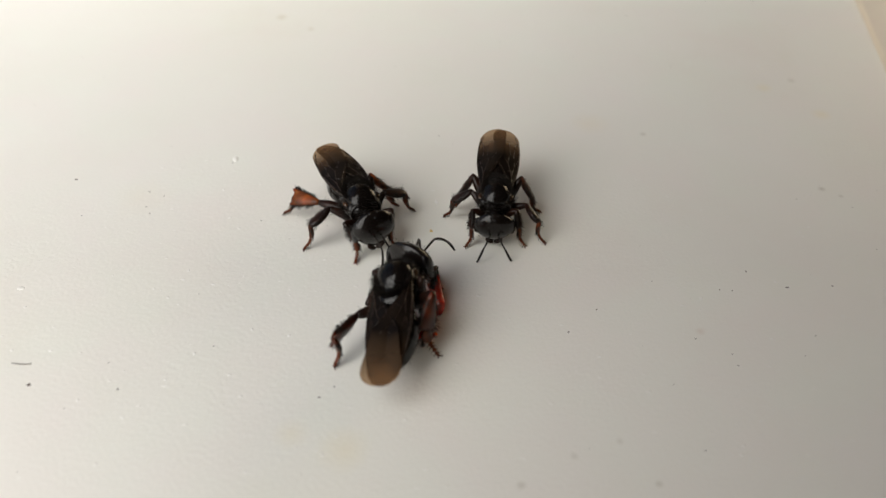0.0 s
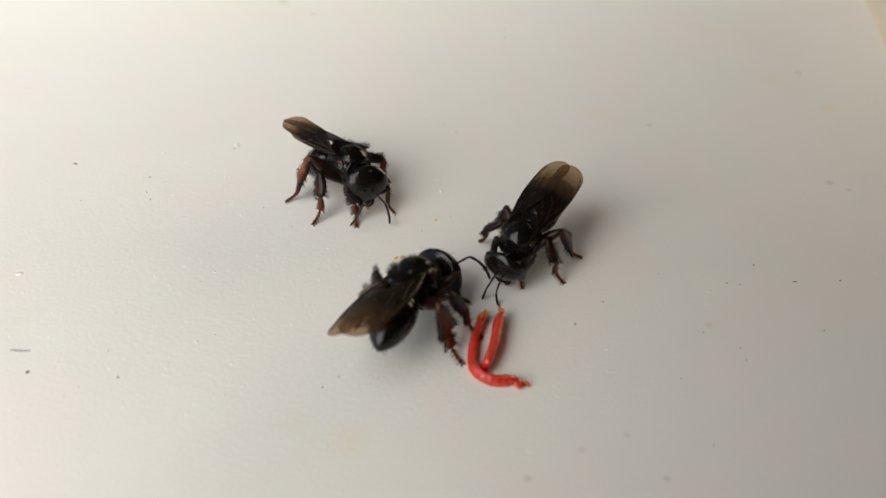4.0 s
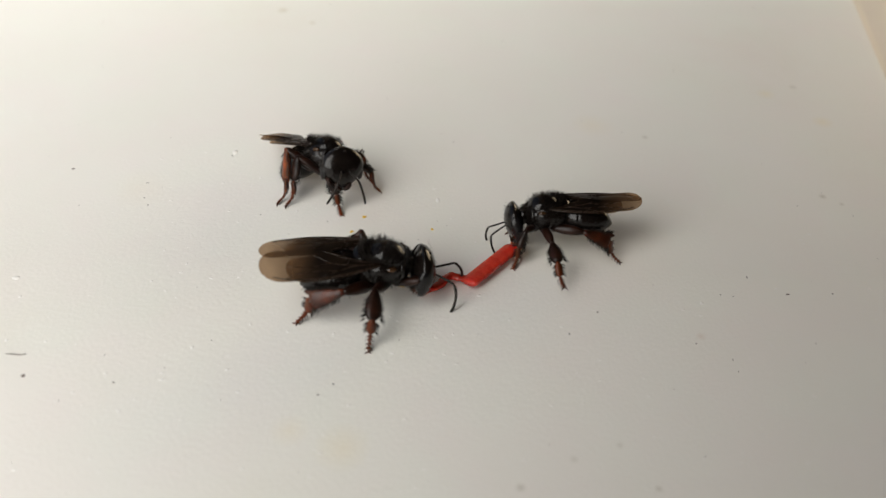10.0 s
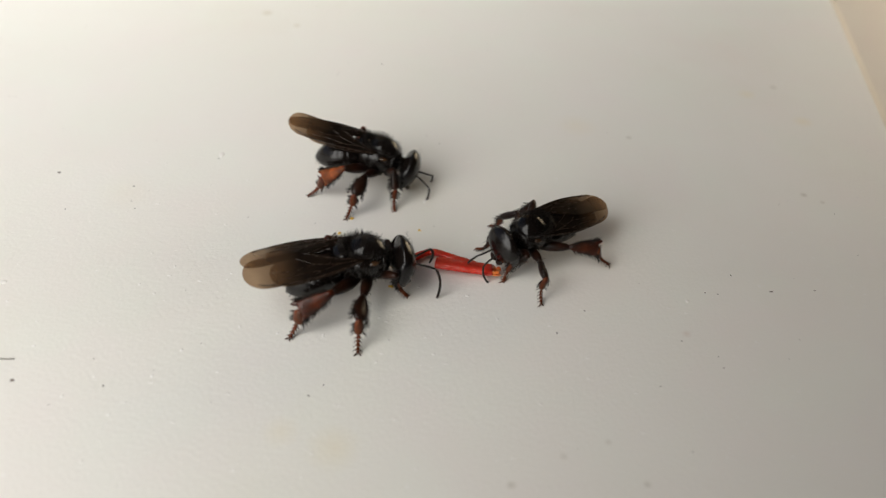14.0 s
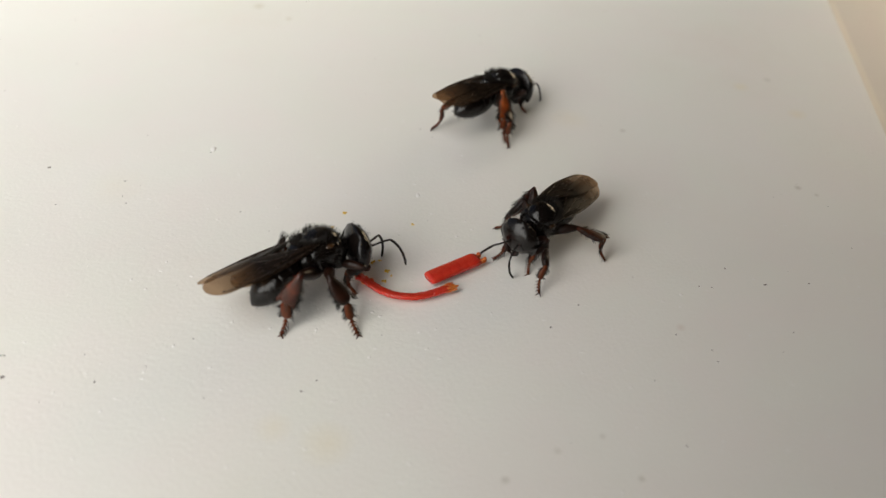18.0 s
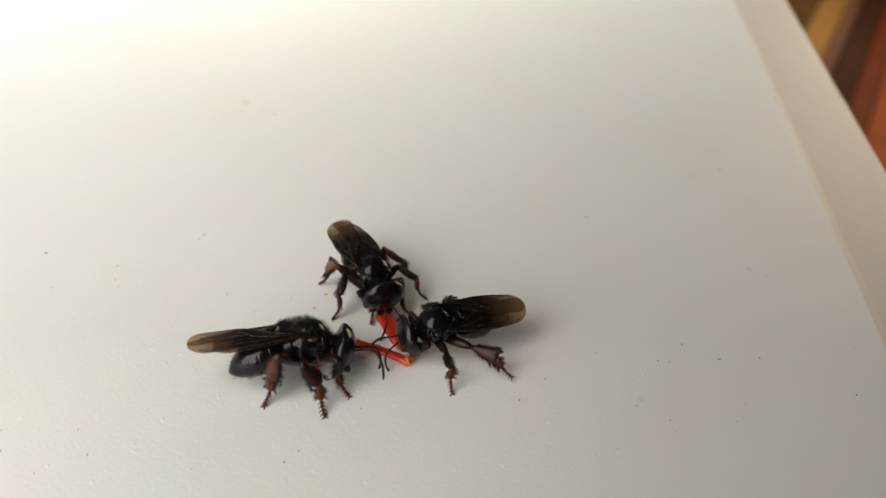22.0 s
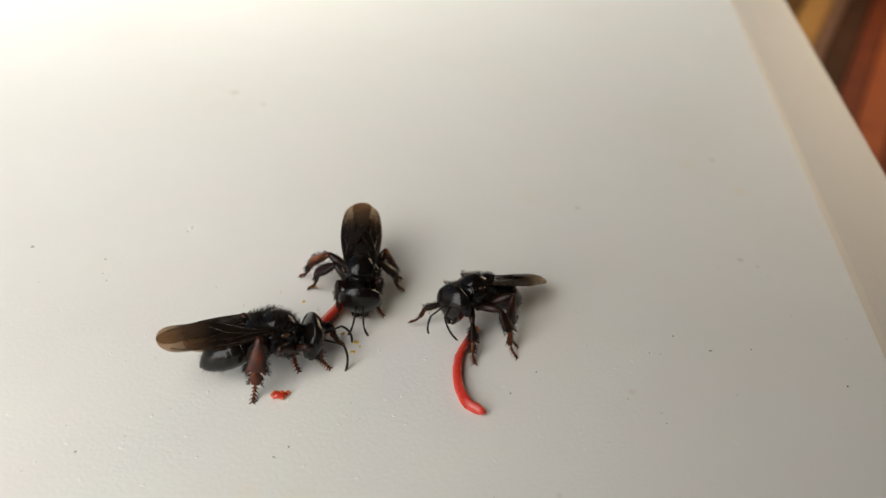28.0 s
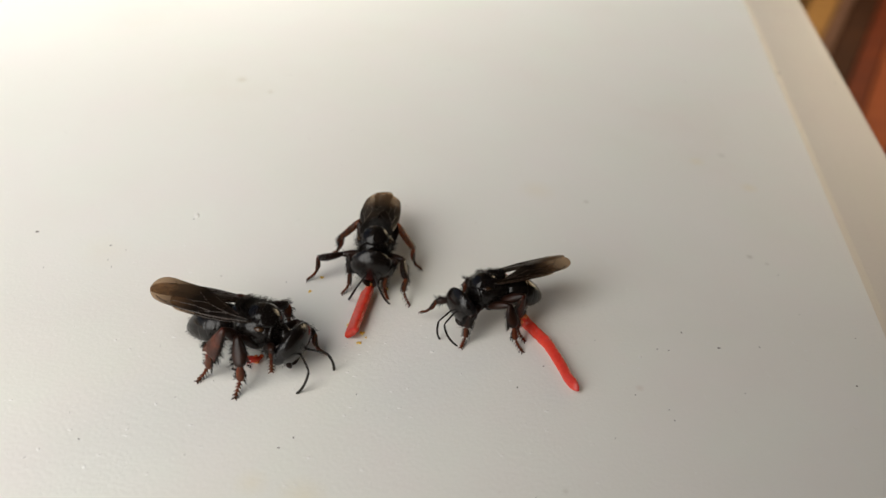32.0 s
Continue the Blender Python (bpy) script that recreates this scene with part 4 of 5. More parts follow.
PATH["c"] = [(0.0, 3.17, 2.09, 0.42, -95.0, 6.5), (1.0, 3.19, 2.44, 0.44, -95.1, 12.0), (1.5, 3.40, 2.37, 0.45, -90.4, 13.2), (2.0, 5.02, 3.41, 0.49, -51.9, 15.1), (2.5, 6.29, 1.78, 0.49, -67.4, 13.4),
    (3.0, 5.02, 1.37, 0.47, -144.0, 14.1), (3.5, 4.35, -1.27, 0.44, -132.8, 10.5), (5.5, 3.38, -4.41, 0.46, -103.4, 14.7), (6.0, 3.49, -4.28, 0.45, -101.6, 12.5), (7.0, 4.88, -2.45, 0.41, -106.5, 2.2),
    (8.0, 4.94, -1.38, 0.39, -112.6, -8.1), (9.0, 5.92, -1.10, 0.38, -146.4, -7.5), (10.0, 5.97, 0.84, 0.42, -181.5, 2.8), (11.0, 5.02, 0.72, 0.41, -168.9, -0.7), (12.0, 5.08, -0.11, 0.40, -171.1, -0.1)] + [
    (13.0, 5.50, -0.54, 0.39, -153.6, -5.6), (14.0, 5.75, -0.98, 0.40, -146.5, -7.4), (14.5, 5.77, -0.99, 0.40, -139.1, -6.3), (16.5, 6.89, -0.36, 0.40, -123.8, -9.0), (17.0, 6.49, -0.33, 0.40, -129.1, -8.4),
    (17.5, 7.18, -0.38, 0.41, -130.6, -7.4), (18.0, 6.74, -0.31, 0.40, -130.3, -8.9), (18.5, 6.36, -0.39, 0.40, -135.0, -7.8), (19.0, 6.04, -0.20, 0.40, -139.5, -6.5), (19.5, 5.40, -0.32, 0.41, -147.2, -2.0),
    (20.0, 4.73, -0.04, 0.44, -156.6, 4.6), (20.5, 3.92, -0.44, 0.43, -157.8, 4.6), (21.0, 2.71, -2.19, 0.43, -164.6, 0.5), (21.5, 2.10, -2.66, 0.40, -164.4, -2.7), (22.0, 2.19, -2.87, 0.40, -162.9, -3.0)] + [
    (22.5, 2.68, -2.78, 0.39, -159.7, -3.8), (23.0, 2.75, -2.57, 0.40, -157.0, -5.1), (24.0, 3.59, -2.37, 0.39, -151.2, -10.5), (25.0, 2.95, -3.14, 0.41, -147.9, -4.4), (25.5, 4.03, -1.54, 0.39, -146.1, -16.3),
    (27.5, 5.34, -0.54, 0.55, -150.9, -19.0), (28.0, 5.18, -0.42, 0.55, -150.5, -16.2), (28.5, 5.47, -0.77, 0.61, -153.4, -15.1), (29.0, 5.31, -0.97, 0.61, -152.5, -14.0), (29.5, 5.17, -0.95, 0.61, -157.5, -13.2),
    (30.0, 5.05, -0.86, 0.62, -163.4, -11.9), (30.5, 5.05, -0.94, 0.62, -163.9, -10.8), (31.0, 5.14, -1.18, 0.62, -163.4, -10.2), (31.5, 5.15, -1.20, 0.62, -160.2, -9.9), (32.0, 5.26, -1.12, 0.65, -159.7, -0.4)]

# the flying bee: seconds, x, y, height of the thorax, yaw, pitch
PATH["d"] = [(0, 95, 5, 16, 180, 0), (29.8, 95, 5, 16, 180, 0), (30.5, 48, -7, 12.5, 178, 0), (30.8, 30.1, -9.7, 10.5, 176, -14), (30.9, 28.0, -10.6, 10.5, 176, -14), (31.0, 24.7, -11.5, 10.5, 178, -14),
             (31.1, 23.0, -14.6, 10.5, 178, -14), (31.2, 19.3, -15.9, 10.5, 176, -14), (31.3, 18.8, -10.4, 10.5, 178, -6), (31.4, 21.3, -2.3, 10.0, 182, -3), (31.5, 19.3, -1.4, 10.0, 178, -6),
             (31.6, 16.0, -4.4, 10.0, 172, -14), (31.7, 11.6, -8.6, 9.5, 162, -14), (31.8, 11.4, -12.0, 10.0, 150, -10), (31.9, 24.0, -17.1, 11.5, 120, 0), (32.0, 38.0, -17.0, 13, 60, 0)]


def curve(rows):
    """A smooth course through rows (seconds, values) that never overshoots them."""
    a = np.array(rows, float)
    t, v = a[:, 0], a[:, 1:]
    h, d = np.diff(t)[:, None], np.diff(v, axis=0) / np.diff(t)[:, None]
    m = np.zeros_like(v)
    m[1:-1] = np.where(d[:-1] * d[1:] > 0, 2 * d[:-1] * d[1:] / np.where(np.abs(d[:-1] + d[1:]) > 1e-9, d[:-1] + d[1:], 1), 0)

    def at(s):
        s = min(max(s, t[0]), t[-1])
        i = min(max(int(np.searchsorted(t, s, "right")) - 1, 0), len(t) - 2)
        u, w = (s - t[i]) / h[i, 0], h[i, 0]
        return (2 * u**3 - 3 * u**2 + 1) * v[i] + (u**3 - 2 * u**2 + u) * w * m[i] + (3 * u**2 - 2 * u**3) * v[i + 1] + (u**3 - u**2) * w * m[i + 1]
    return at


def body_pose(x, y, rise, yaw, pitch, roll=0.0):
    """Where the bee's base stands: it tips about a point 2 mm above the ground."""
    return mm(x, y, 2.0 + rise, 0, 0, yaw) @ pose(0, 0, 0, 0, pitch, 0) @ pose(0, 0, 0, roll, 0, 0) @ mm(0, 0, -2.0)


def bone(a, b, up):
    """The pose at a whose x axis points to b, with z towards up."""
    x = (b - a).normalized()
    y = up.cross(x).normalized()
    z = x.cross(y)
    m = Matrix((x, y, z)).transposed().to_4x4()
    m.translation = a
    return m


def leg_poses(kind, side, foot):
    """Poses of femur, tibia and tarsus (mm, bee's space; the last two in the femur's) that bring the claws to foot."""
    f, s, q = LEGS[kind]
    hip = Vector(HIPS[kind]) * 1.0
    hip.y *= side
    back = hip - foot
    back.z = 0
    flat = back.normalized() if back.length > 0.01 else Vector((0, -side, 0))
    lean, near = {"front": (0.42, 1.5), "middle": (0.34, 2.5), "hind": (0.46, 2.8)}[kind]
    lean *= min(1, back.length / near)
    ankle = foot + (flat * lean + Vector((0, 0, math.sqrt(1 - lean * lean)))) * q
    reach = ankle - hip
    d = min(max(reach.length, abs(f - s) + 0.05), f + s - 0.02)
    axis = reach.normalized()
    ankle = hip + axis * d
    up = Vector(KNEE[kind])
    up.y *= side
    up = (up - axis * up.dot(axis)).normalized()
    c = (f * f + d * d - s * s) / (2 * f * d)
    knee = hip + axis * f * c + up * f * math.sqrt(max(0, 1 - c * c))
    face = {"front": Vector((0.3, side, 0.5)), "middle": Vector((0.0, side, 0.45)), "hind": Vector((-0.3, side, 0.58))}[kind]
    a, b, e = bone(hip, knee, up), bone(knee, ankle, face), bone(ankle, foot, Vector((0, 0, 1)) + face * 0.4)
    inv = a.inverted()
    return a, inv @ b, inv @ e


def metres(m):
    m = m.copy()
    m.translation = m.translation * MM
    return m


WING_REST = {"fore": (-0.08, 0.95, 2.54), "back": (-0.34, 0.93, 2.46)}


def wing_pose(which, side, spread, lift, tip=0.0):
    x, y, z = WING_REST[which]
    z += 0.06 if (side < 0 and which == "fore") else 0
    return mm(x, side * y, z) @ pose(0, 0, 0, 0, 0, -side * (spread - 1.5)) @ pose(0, 0, 0, side * (tip - 12), lift + 1, 0)


# where feet are seen to stand: bee, leg, side, then seconds from, to, and x, y in mm
FEET = [
    ("a", "middle", 1, 0.0, 3.6, -3.1, -4.4),
    ("a", "hind", 1, 0.0, 0.5, -5.61, -9.31),
    ("a", "hind", 1, 0.6, 1.4, -5.65, -9.34),
    ("a", "hind", 1, 1.6, 2.5, -5.60, -9.31),
    ("a", "hind", 1, 2.5, 3.6, -5.61, -9.27),
    ("a", "hind", 1, 4.9, 6.1, -5.49, -9.21),
    ("a", "hind", -1, 0.0, 0.5, -0.18, -8.61),
    ("a", "hind", -1, 0.6, 1.4, -0.18, -8.61),
    ("a", "hind", -1, 1.6, 2.5, -0.15, -8.58),
    ("a", "hind", -1, 2.5, 3.6, -0.18, -8.62),
    ("a", "hind", -1, 4.9, 5.7, -0.15, -8.61),
    ("a", "hind", -1, 5.8, 6.5, -4.83, -11.61),
    ("a", "hind", -1, 6.5, 7.5, -4.71, -11.55),
    ("a", "hind", -1, 7.5, 8.4, -6.60, -8.76),
    ("a", "hind", -1, 8.6, 9.4, -7.93, -6.67),
    ("a", "hind", -1, 9.6, 10.4, -7.93, -6.56),
    ("a", "hind", -1, 10.6, 11.4, -7.90, -6.65),
    ("a", "hind", -1, 11.6, 12.4, -7.96, -6.62),
    ("a", "hind", -1, 12.6, 13.4, -7.73, -7.51),
    ("a", "hind", -1, 13.6, 14.6, -7.63, -7.55),
    ("a", "hind", -1, 15.9, 16.7, -7.60, -7.60),
    ("a", "hind", -1, 16.8, 17.4, -7.65, -7.61),
    ("a", "hind", -1, 17.6, 18.4, -7.62, -7.67),
    ("a", "hind", -1, 18.6, 19.4, -7.72, -7.53),
    ("a", "hind", -1, 19.6, 20.2, -7.73, -7.50),
    ("a", "hind", -1, 20.3, 20.7, -7.72, -7.42),
    ("a", "hind", -1, 20.8, 21.2, -7.80, -7.48),
    ("a", "hind", -1, 21.3, 21.7, -7.81, -7.51),
    ("a", "hind", -1, 21.8, 22.4, -7.76, -7.42),
    ("a", "hind", -1, 22.6, 23.4, -7.74, -7.43),
    ("a", "hind", -1, 23.6, 24.4, -7.74, -7.50),
    ("a", "hind", -1, 24.6, 25.6, -7.78, -7.45),
    ("a", "hind", -1, 26.9, 27.7, -7.81, -7.48),
    ("a", "hind", -1, 27.8, 28.4, -7.75, -7.47),
    ("a", "hind", -1, 28.6, 29.4, -7.75, -7.35),
    ("a", "hind", -1, 29.6, 30.4, -7.85, -7.34),
    ("a", "hind", -1, 30.6, 31.2, -11.15, -6.76),
    ("a", "hind", -1, 31.3, 31.7, -11.24, -6.72),
    ("a", "hind", -1, 31.8, 32.0, -11.19, -6.71),
    ("a", "middle", -1, 0.0, 0.5, -0.49, -5.89),
    ("a", "middle", -1, 0.6, 1.4, -0.42, -5.81),
    ("a", "middle", -1, 1.6, 2.5, -0.34, -5.71),
    ("a", "middle", -1, 2.5, 3.6, 0.44, -4.36),
    ("a", "middle", -1, 5.4, 6.5, -1.83, -11.83),
    ("a", "middle", -1, 6.5, 7.5, -1.66, -11.59),
    ("a", "middle", -1, 7.5, 8.4, -3.96, -8.59),
    ("a", "middle", -1, 8.6, 9.4, -3.91, -8.64),
    ("a", "middle", -1, 9.6, 10.4, -3.89, -8.47),
    ("a", "middle", -1, 10.6, 11.4, -3.90, -8.56),
    ("a", "middle", -1, 11.6, 12.4, -3.98, -8.56),
    ("a", "middle", -1, 12.6, 13.4, -3.93, -8.51),
    ("a", "middle", -1, 13.6, 14.6, -3.90, -8.61),
    ("a", "middle", -1, 15.9, 16.7, -3.81, -8.66),
    ("a", "middle", -1, 16.8, 17.4, -3.95, -8.62),
    ("a", "middle", -1, 17.6, 18.4, -3.53, -7.63),
    ("a", "middle", -1, 18.6, 19.6, -3.90, -7.04),
    ("a", "middle", -1, 22.4, 23.4, -5.75, -7.78),
    ("a", "middle", -1, 23.6, 24.4, -5.21, -8.31),
    ("a", "middle", -1, 24.6, 25.6, -5.07, -8.27),
    ("a", "middle", -1, 26.9, 28.1, -5.39, -5.07),
    ("a", "middle", -1, 30.4, 31.2, -7.63, -8.94),
    ("a", "middle", -1, 31.3, 31.7, -8.07, -8.49),
    ("a", "middle", -1, 31.8, 32.0, -8.94, -7.95),
    ("a", "front", -1, 4.9, 5.7, 1.08, -8.07),
    ("a", "front", -1, 5.8, 6.6, -0.61, -9.06),
    ("a", "front", -1, 7.4, 8.6, -3.11, -5.91),
    ("a", "front", -1, 9.4, 10.4, -1.26, -4.04),
    ("a", "front", -1, 10.6, 11.6, -1.35, -4.18),
    ("a", "front", -1, 17.4, 18.4, -3.85, -4.45),
    ("a", "front", -1, 18.6, 19.4, -3.85, -4.16),
    ("a", "front", -1, 19.6, 20.6, -4.58, -5.63),
    ("a", "front", -1, 29.4, 30.6, -6.38, -7.50),
    ("a", "front", -1, 31.4, 32.0, -7.19, -5.90),
    ("a", "middle", 1, 4.9, 6.1, -5.46, -3.79),
    ("a", "front", 1, 18.4, 19.6, -2.82, -2.61),
    ("a", "front", 1, 23.4, 24.6, -2.89, -2.56),
    ("a", "front", 1, 26.9, 27.7, -2.94, -2.58),
    ("a", "front", 1, 27.8, 28.6, -3.01, -2.61),
    ("c", "middle", -1, 0.0, 0.5, 0.04, 3.12),
    ("c", "middle", -1, 0.6, 1.4, 0.07, 3.18),
    ("c", "middle", -1, 1.6, 2.6, 1.49, 1.38),
    ("c", "middle", -1, 4.9, 5.7, 0.55, -1.16),
    ("c", "middle", -1, 5.8, 6.5, 0.47, -1.23),
    ("c", "middle", -1, 6.5, 7.5, 0.57, -1.28),
    ("c", "middle", -1, 7.5, 8.6, 0.27, -1.32),
    ("c", "middle", 1, 0.0, 0.5, 6.16, 0.47),
    ("c", "middle", 1, 0.6, 1.6, 6.21, 0.84),
    ("c", "middle", 1, 2.4, 3.6, 8.96, -0.88),
    ("c", "middle", 1, 4.9, 5.7, 6.48, -4.13),
    ("c", "middle", 1, 5.8, 6.5, 6.38, -4.35),
    ("c", "middle", 1, 6.5, 7.5, 6.50, -4.26),
    ("c", "middle", 1, 7.5, 8.4, 6.76, -5.92),
    ("c", "middle", 1, 8.6, 9.4, 6.87, -6.07),
    ("c", "middle", 1, 9.6, 10.4, 7.01, -5.80),
    ("c", "middle", 1, 10.6, 11.4, 5.90, -4.63),
    ("c", "middle", 1, 11.6, 12.4, 5.91, -4.70),
    ("c", "middle", 1, 12.6, 13.4, 5.95, -4.61),
    ("c", "middle", 1, 13.6, 14.6, 6.10, -4.75),
    ("c", "middle", 1, 15.9, 16.7, 6.13, -4.80),
    ("c", "middle", 1, 16.8, 17.4, 5.90, -4.79),
    ("c", "middle", 1, 17.6, 18.4, 6.22, -4.76),
    ("c", "middle", 1, 18.6, 19.4, 5.94, -4.61),
    ("c", "middle", 1, 19.6, 20.2, 5.93, -4.58),
    ("c", "middle", 1, 20.3, 20.7, 5.94, -4.53),
    ("c", "middle", 1, 20.8, 21.2, 2.98, -6.46),
    ("c", "middle", 1, 21.3, 21.7, 2.92, -6.49),
    ("c", "middle", 1, 21.8, 22.4, 2.90, -6.44),
    ("c", "middle", 1, 22.6, 23.4, 2.99, -6.38),
    ("c", "middle", 1, 23.6, 24.4, 2.97, -6.41),
    ("c", "middle", 1, 24.6, 25.6, 2.97, -6.37),
    ("c", "middle", 1, 26.9, 27.7, 7.31, -4.06),
    ("c", "middle", 1, 27.8, 28.4, 7.50, -3.97),
    ("c", "middle", 1, 28.6, 29.4, 7.44, -3.83),
    ("c", "middle", 1, 29.6, 30.4, 7.38, -3.86),
    ("c", "middle", 1, 30.6, 31.4, 7.40, -3.93),
    ("c", "middle", 1, 31.6, 32.0, 7.41, -4.00),
    ("c", "front", -1, 0.0, 0.5, 1.32, 0.15),
    ("c", "front", -1, 0.6, 1.4, 1.58, 0.32),
    ("c", "front", -1, 1.6, 2.6, 2.89, -0.22),
    ("c", "front", -1, 26.9, 27.7, 0.66, -1.26),
    ("c", "front", -1, 27.8, 28.4, 0.77, -1.18),
    ("c", "front", -1, 28.6, 29.4, 0.82, -1.02),
    ("c", "front", -1, 29.6, 30.4, 0.74, -1.03),
    ("c", "front", -1, 30.6, 31.4, 0.87, -1.02),
    ("c", "front", -1, 31.6, 32.0, 0.89, -1.04),
    ("c", "front", 1, 0.0, 0.5, 4.95, 0.21),
    ("c", "front", 1, 0.6, 1.6, 4.50, -0.19),
    ("c", "front", 1, 2.4, 3.6, 5.09, -3.01),
    ("c", "front", 1, 4.9, 6.2, 3.49, -7.12),
    ("c", "front", 1, 6.3, 7.6, 3.51, -7.23),
    ("c", "front", 1, 10.4, 11.6, 3.42, -1.78),
    ("c", "front", 1, 12.4, 13.6, 2.99, -2.12),
    ("c", "front", 1, 15.9, 16.7, 4.71, -2.33),
    ("c", "front", 1, 16.8, 17.6, 4.47, -2.28),
    ("c", "front", 1, 18.4, 19.4, 4.63, -1.70),
    ("c", "front", 1, 19.6, 20.2, 3.42, -2.87),
    ("c", "front", 1, 20.3, 21.1, 2.10, -4.32),
    ("c", "front", 1, 26.9, 28.2, 4.86, -4.81),
    ("c", "front", 1, 28.3, 29.4, 3.82, -3.62),
    ("c", "front", 1, 29.6, 30.4, 3.67, -3.57),
    ("c", "front", 1, 30.6, 31.4, 3.86, -3.59),
    ("c", "front", 1, 31.6, 32.0, 3.71, -3.69),
    ("c", "hind", -1, 1.4, 2.6, -0.22, 4.70),
    ("c", "hind", 1, 4.9, 5.7, 6.91, -1.46),
    ("c", "hind", 1, 5.8, 6.5, 6.81, -1.65),
    ("c", "hind", 1, 6.5, 7.6, 7.79, -1.28),
    ("c", "hind", 1, 8.4, 9.4, 10.34, -1.45),
    ("c", "hind", 1, 9.6, 10.4, 10.38, -1.04),
    ("c", "hind", 1, 10.6, 11.4, 10.32, -1.30),
    ("c", "hind", 1, 11.6, 12.4, 10.33, -1.39),
    ("c", "hind", 1, 12.6, 13.4, 10.39, -1.27),
    ("c", "hind", 1, 13.6, 14.6, 10.55, -1.41),
    ("c", "hind", 1, 15.9, 16.7, 10.53, -1.54),
    ("c", "hind", 1, 16.8, 17.4, 10.22, -1.42),
    ("c", "hind", 1, 17.6, 18.4, 10.58, -1.41),
    ("c", "hind", 1, 18.6, 19.4, 10.34, -1.20),
    ("c", "hind", 1, 19.6, 20.2, 10.34, -1.24),
    ("c", "hind", 1, 20.3, 20.7, 10.36, -1.20),
    ("c", "hind", 1, 20.8, 21.2, 7.33, -3.49),
    ("c", "hind", 1, 21.3, 21.7, 6.75, -5.37),
    ("c", "hind", 1, 21.8, 22.4, 6.70, -5.37),
    ("c", "hind", 1, 22.6, 23.4, 6.80, -5.33),
    ("c", "hind", 1, 23.6, 24.4, 8.21, -3.94),
    ("c", "hind", 1, 24.6, 25.6, 8.20, -3.81),
    ("b", "hind", -1, 0.0, 0.5, -9.99, 3.35),
    ("b", "hind", -1, 0.6, 1.4, -10.00, 3.40),
    ("b", "hind", -1, 1.6, 2.5, -9.96, 3.35),
    ("b", "hind", -1, 2.5, 3.6, -10.00, 3.31),
    ("b", "hind", -1, 4.9, 5.7, -9.86, 4.85),
    ("b", "hind", -1, 5.8, 6.5, -9.90, 4.73),
    ("b", "hind", -1, 6.5, 7.5, -9.87, 4.55),
    ("b", "hind", -1, 7.5, 8.4, -10.33, 4.81),
    ("b", "hind", -1, 8.6, 9.4, -10.60, 4.10),
    ("b", "hind", -1, 9.6, 10.4, -10.46, 3.77),
    ("b", "hind", -1, 10.6, 11.4, -10.49, 3.96),
    ("b", "hind", -1, 11.6, 12.4, -9.85, 3.42),
    ("b", "hind", -1, 12.6, 13.4, -9.85, 3.41),
    ("b", "hind", -1, 13.6, 14.6, -7.85, 4.89),
    ("b", "hind", -1, 15.9, 16.7, 0.98, 7.19),
    ("b", "hind", -1, 16.8, 17.6, 0.66, 8.04),
    ("b", "hind", -1, 20.9, 21.7, -5.54, 3.70),
    ("b", "hind", -1, 21.8, 22.6, -5.42, 3.84),
    ("b", "hind", -1, 26.9, 28.1, -6.05, 3.89),
    ("b", "middle", -1, 0.0, 0.5, -8.33, -0.10),
    ("b", "middle", -1, 0.6, 1.4, -8.34, -0.20),
    ("b", "middle", -1, 1.6, 2.5, -8.25, -0.16),
    ("b", "middle", -1, 2.5, 3.6, -8.29, -0.12),
    ("b", "middle", -1, 4.9, 5.7, -9.82, 3.53),
    ("b", "middle", -1, 5.8, 6.5, -9.89, 3.36),
    ("b", "middle", -1, 6.5, 7.5, -9.80, 3.47),
    ("b", "middle", -1, 7.5, 8.4, -10.02, 3.39),
    ("b", "middle", -1, 8.6, 9.4, -9.85, 3.28),
    ("b", "middle", -1, 9.6, 10.4, -9.90, 3.51),
    ("b", "middle", -1, 10.6, 11.6, -9.84, 3.36),
    ("b", "middle", -1, 13.4, 14.6, -5.28, 2.56),
    ("b", "middle", -1, 15.9, 16.7, 3.30, 9.71),
    ("b", "middle", -1, 16.8, 17.4, 3.03, 9.88),
    ("b", "middle", -1, 17.6, 18.6, 5.80, 9.96),
    ("b", "middle", -1, 19.4, 20.2, -3.39, 6.82),
    ("b", "middle", -1, 20.3, 20.7, -3.63, 3.95),
    ("b", "middle", -1, 20.8, 21.2, -4.24, 1.92),
    ("b", "middle", -1, 21.3, 21.7, -4.77, -0.08),
    ("b", "middle", -1, 21.8, 22.4, -4.34, 0.15),
    ("b", "middle", -1, 22.6, 23.4, -6.59, 1.56),
    ("b", "middle", -1, 23.6, 24.4, -7.82, 2.37),
    ("b", "middle", -1, 24.6, 25.6, -7.86, 2.42),
    ("b", "middle", -1, 26.9, 27.7, -5.33, 2.59),
    ("b", "middle", -1, 27.8, 28.4, -5.40, 2.56),
    ("b", "middle", -1, 28.6, 29.4, -5.45, 2.93),
    ("b", "middle", -1, 29.6, 30.4, -5.89, 2.40),
    ("b", "middle", -1, 30.6, 31.4, -5.80, 2.40),
    ("b", "middle", -1, 31.6, 32.0, -5.86, 2.38),
    ("b", "middle", 1, 0.0, 0.5, -1.82, 3.69),
    ("b", "middle", 1, 0.6, 1.4, -1.81, 3.74),
    ("b", "middle", 1, 1.6, 2.5, -1.82, 3.77),
    ("b", "middle", 1, 2.5, 3.6, -2.26, 4.19),
    ("b", "middle", 1, 18.4, 19.4, 2.99, 8.28),
    ("b", "middle", 1, 19.6, 20.2, 2.90, 6.00),
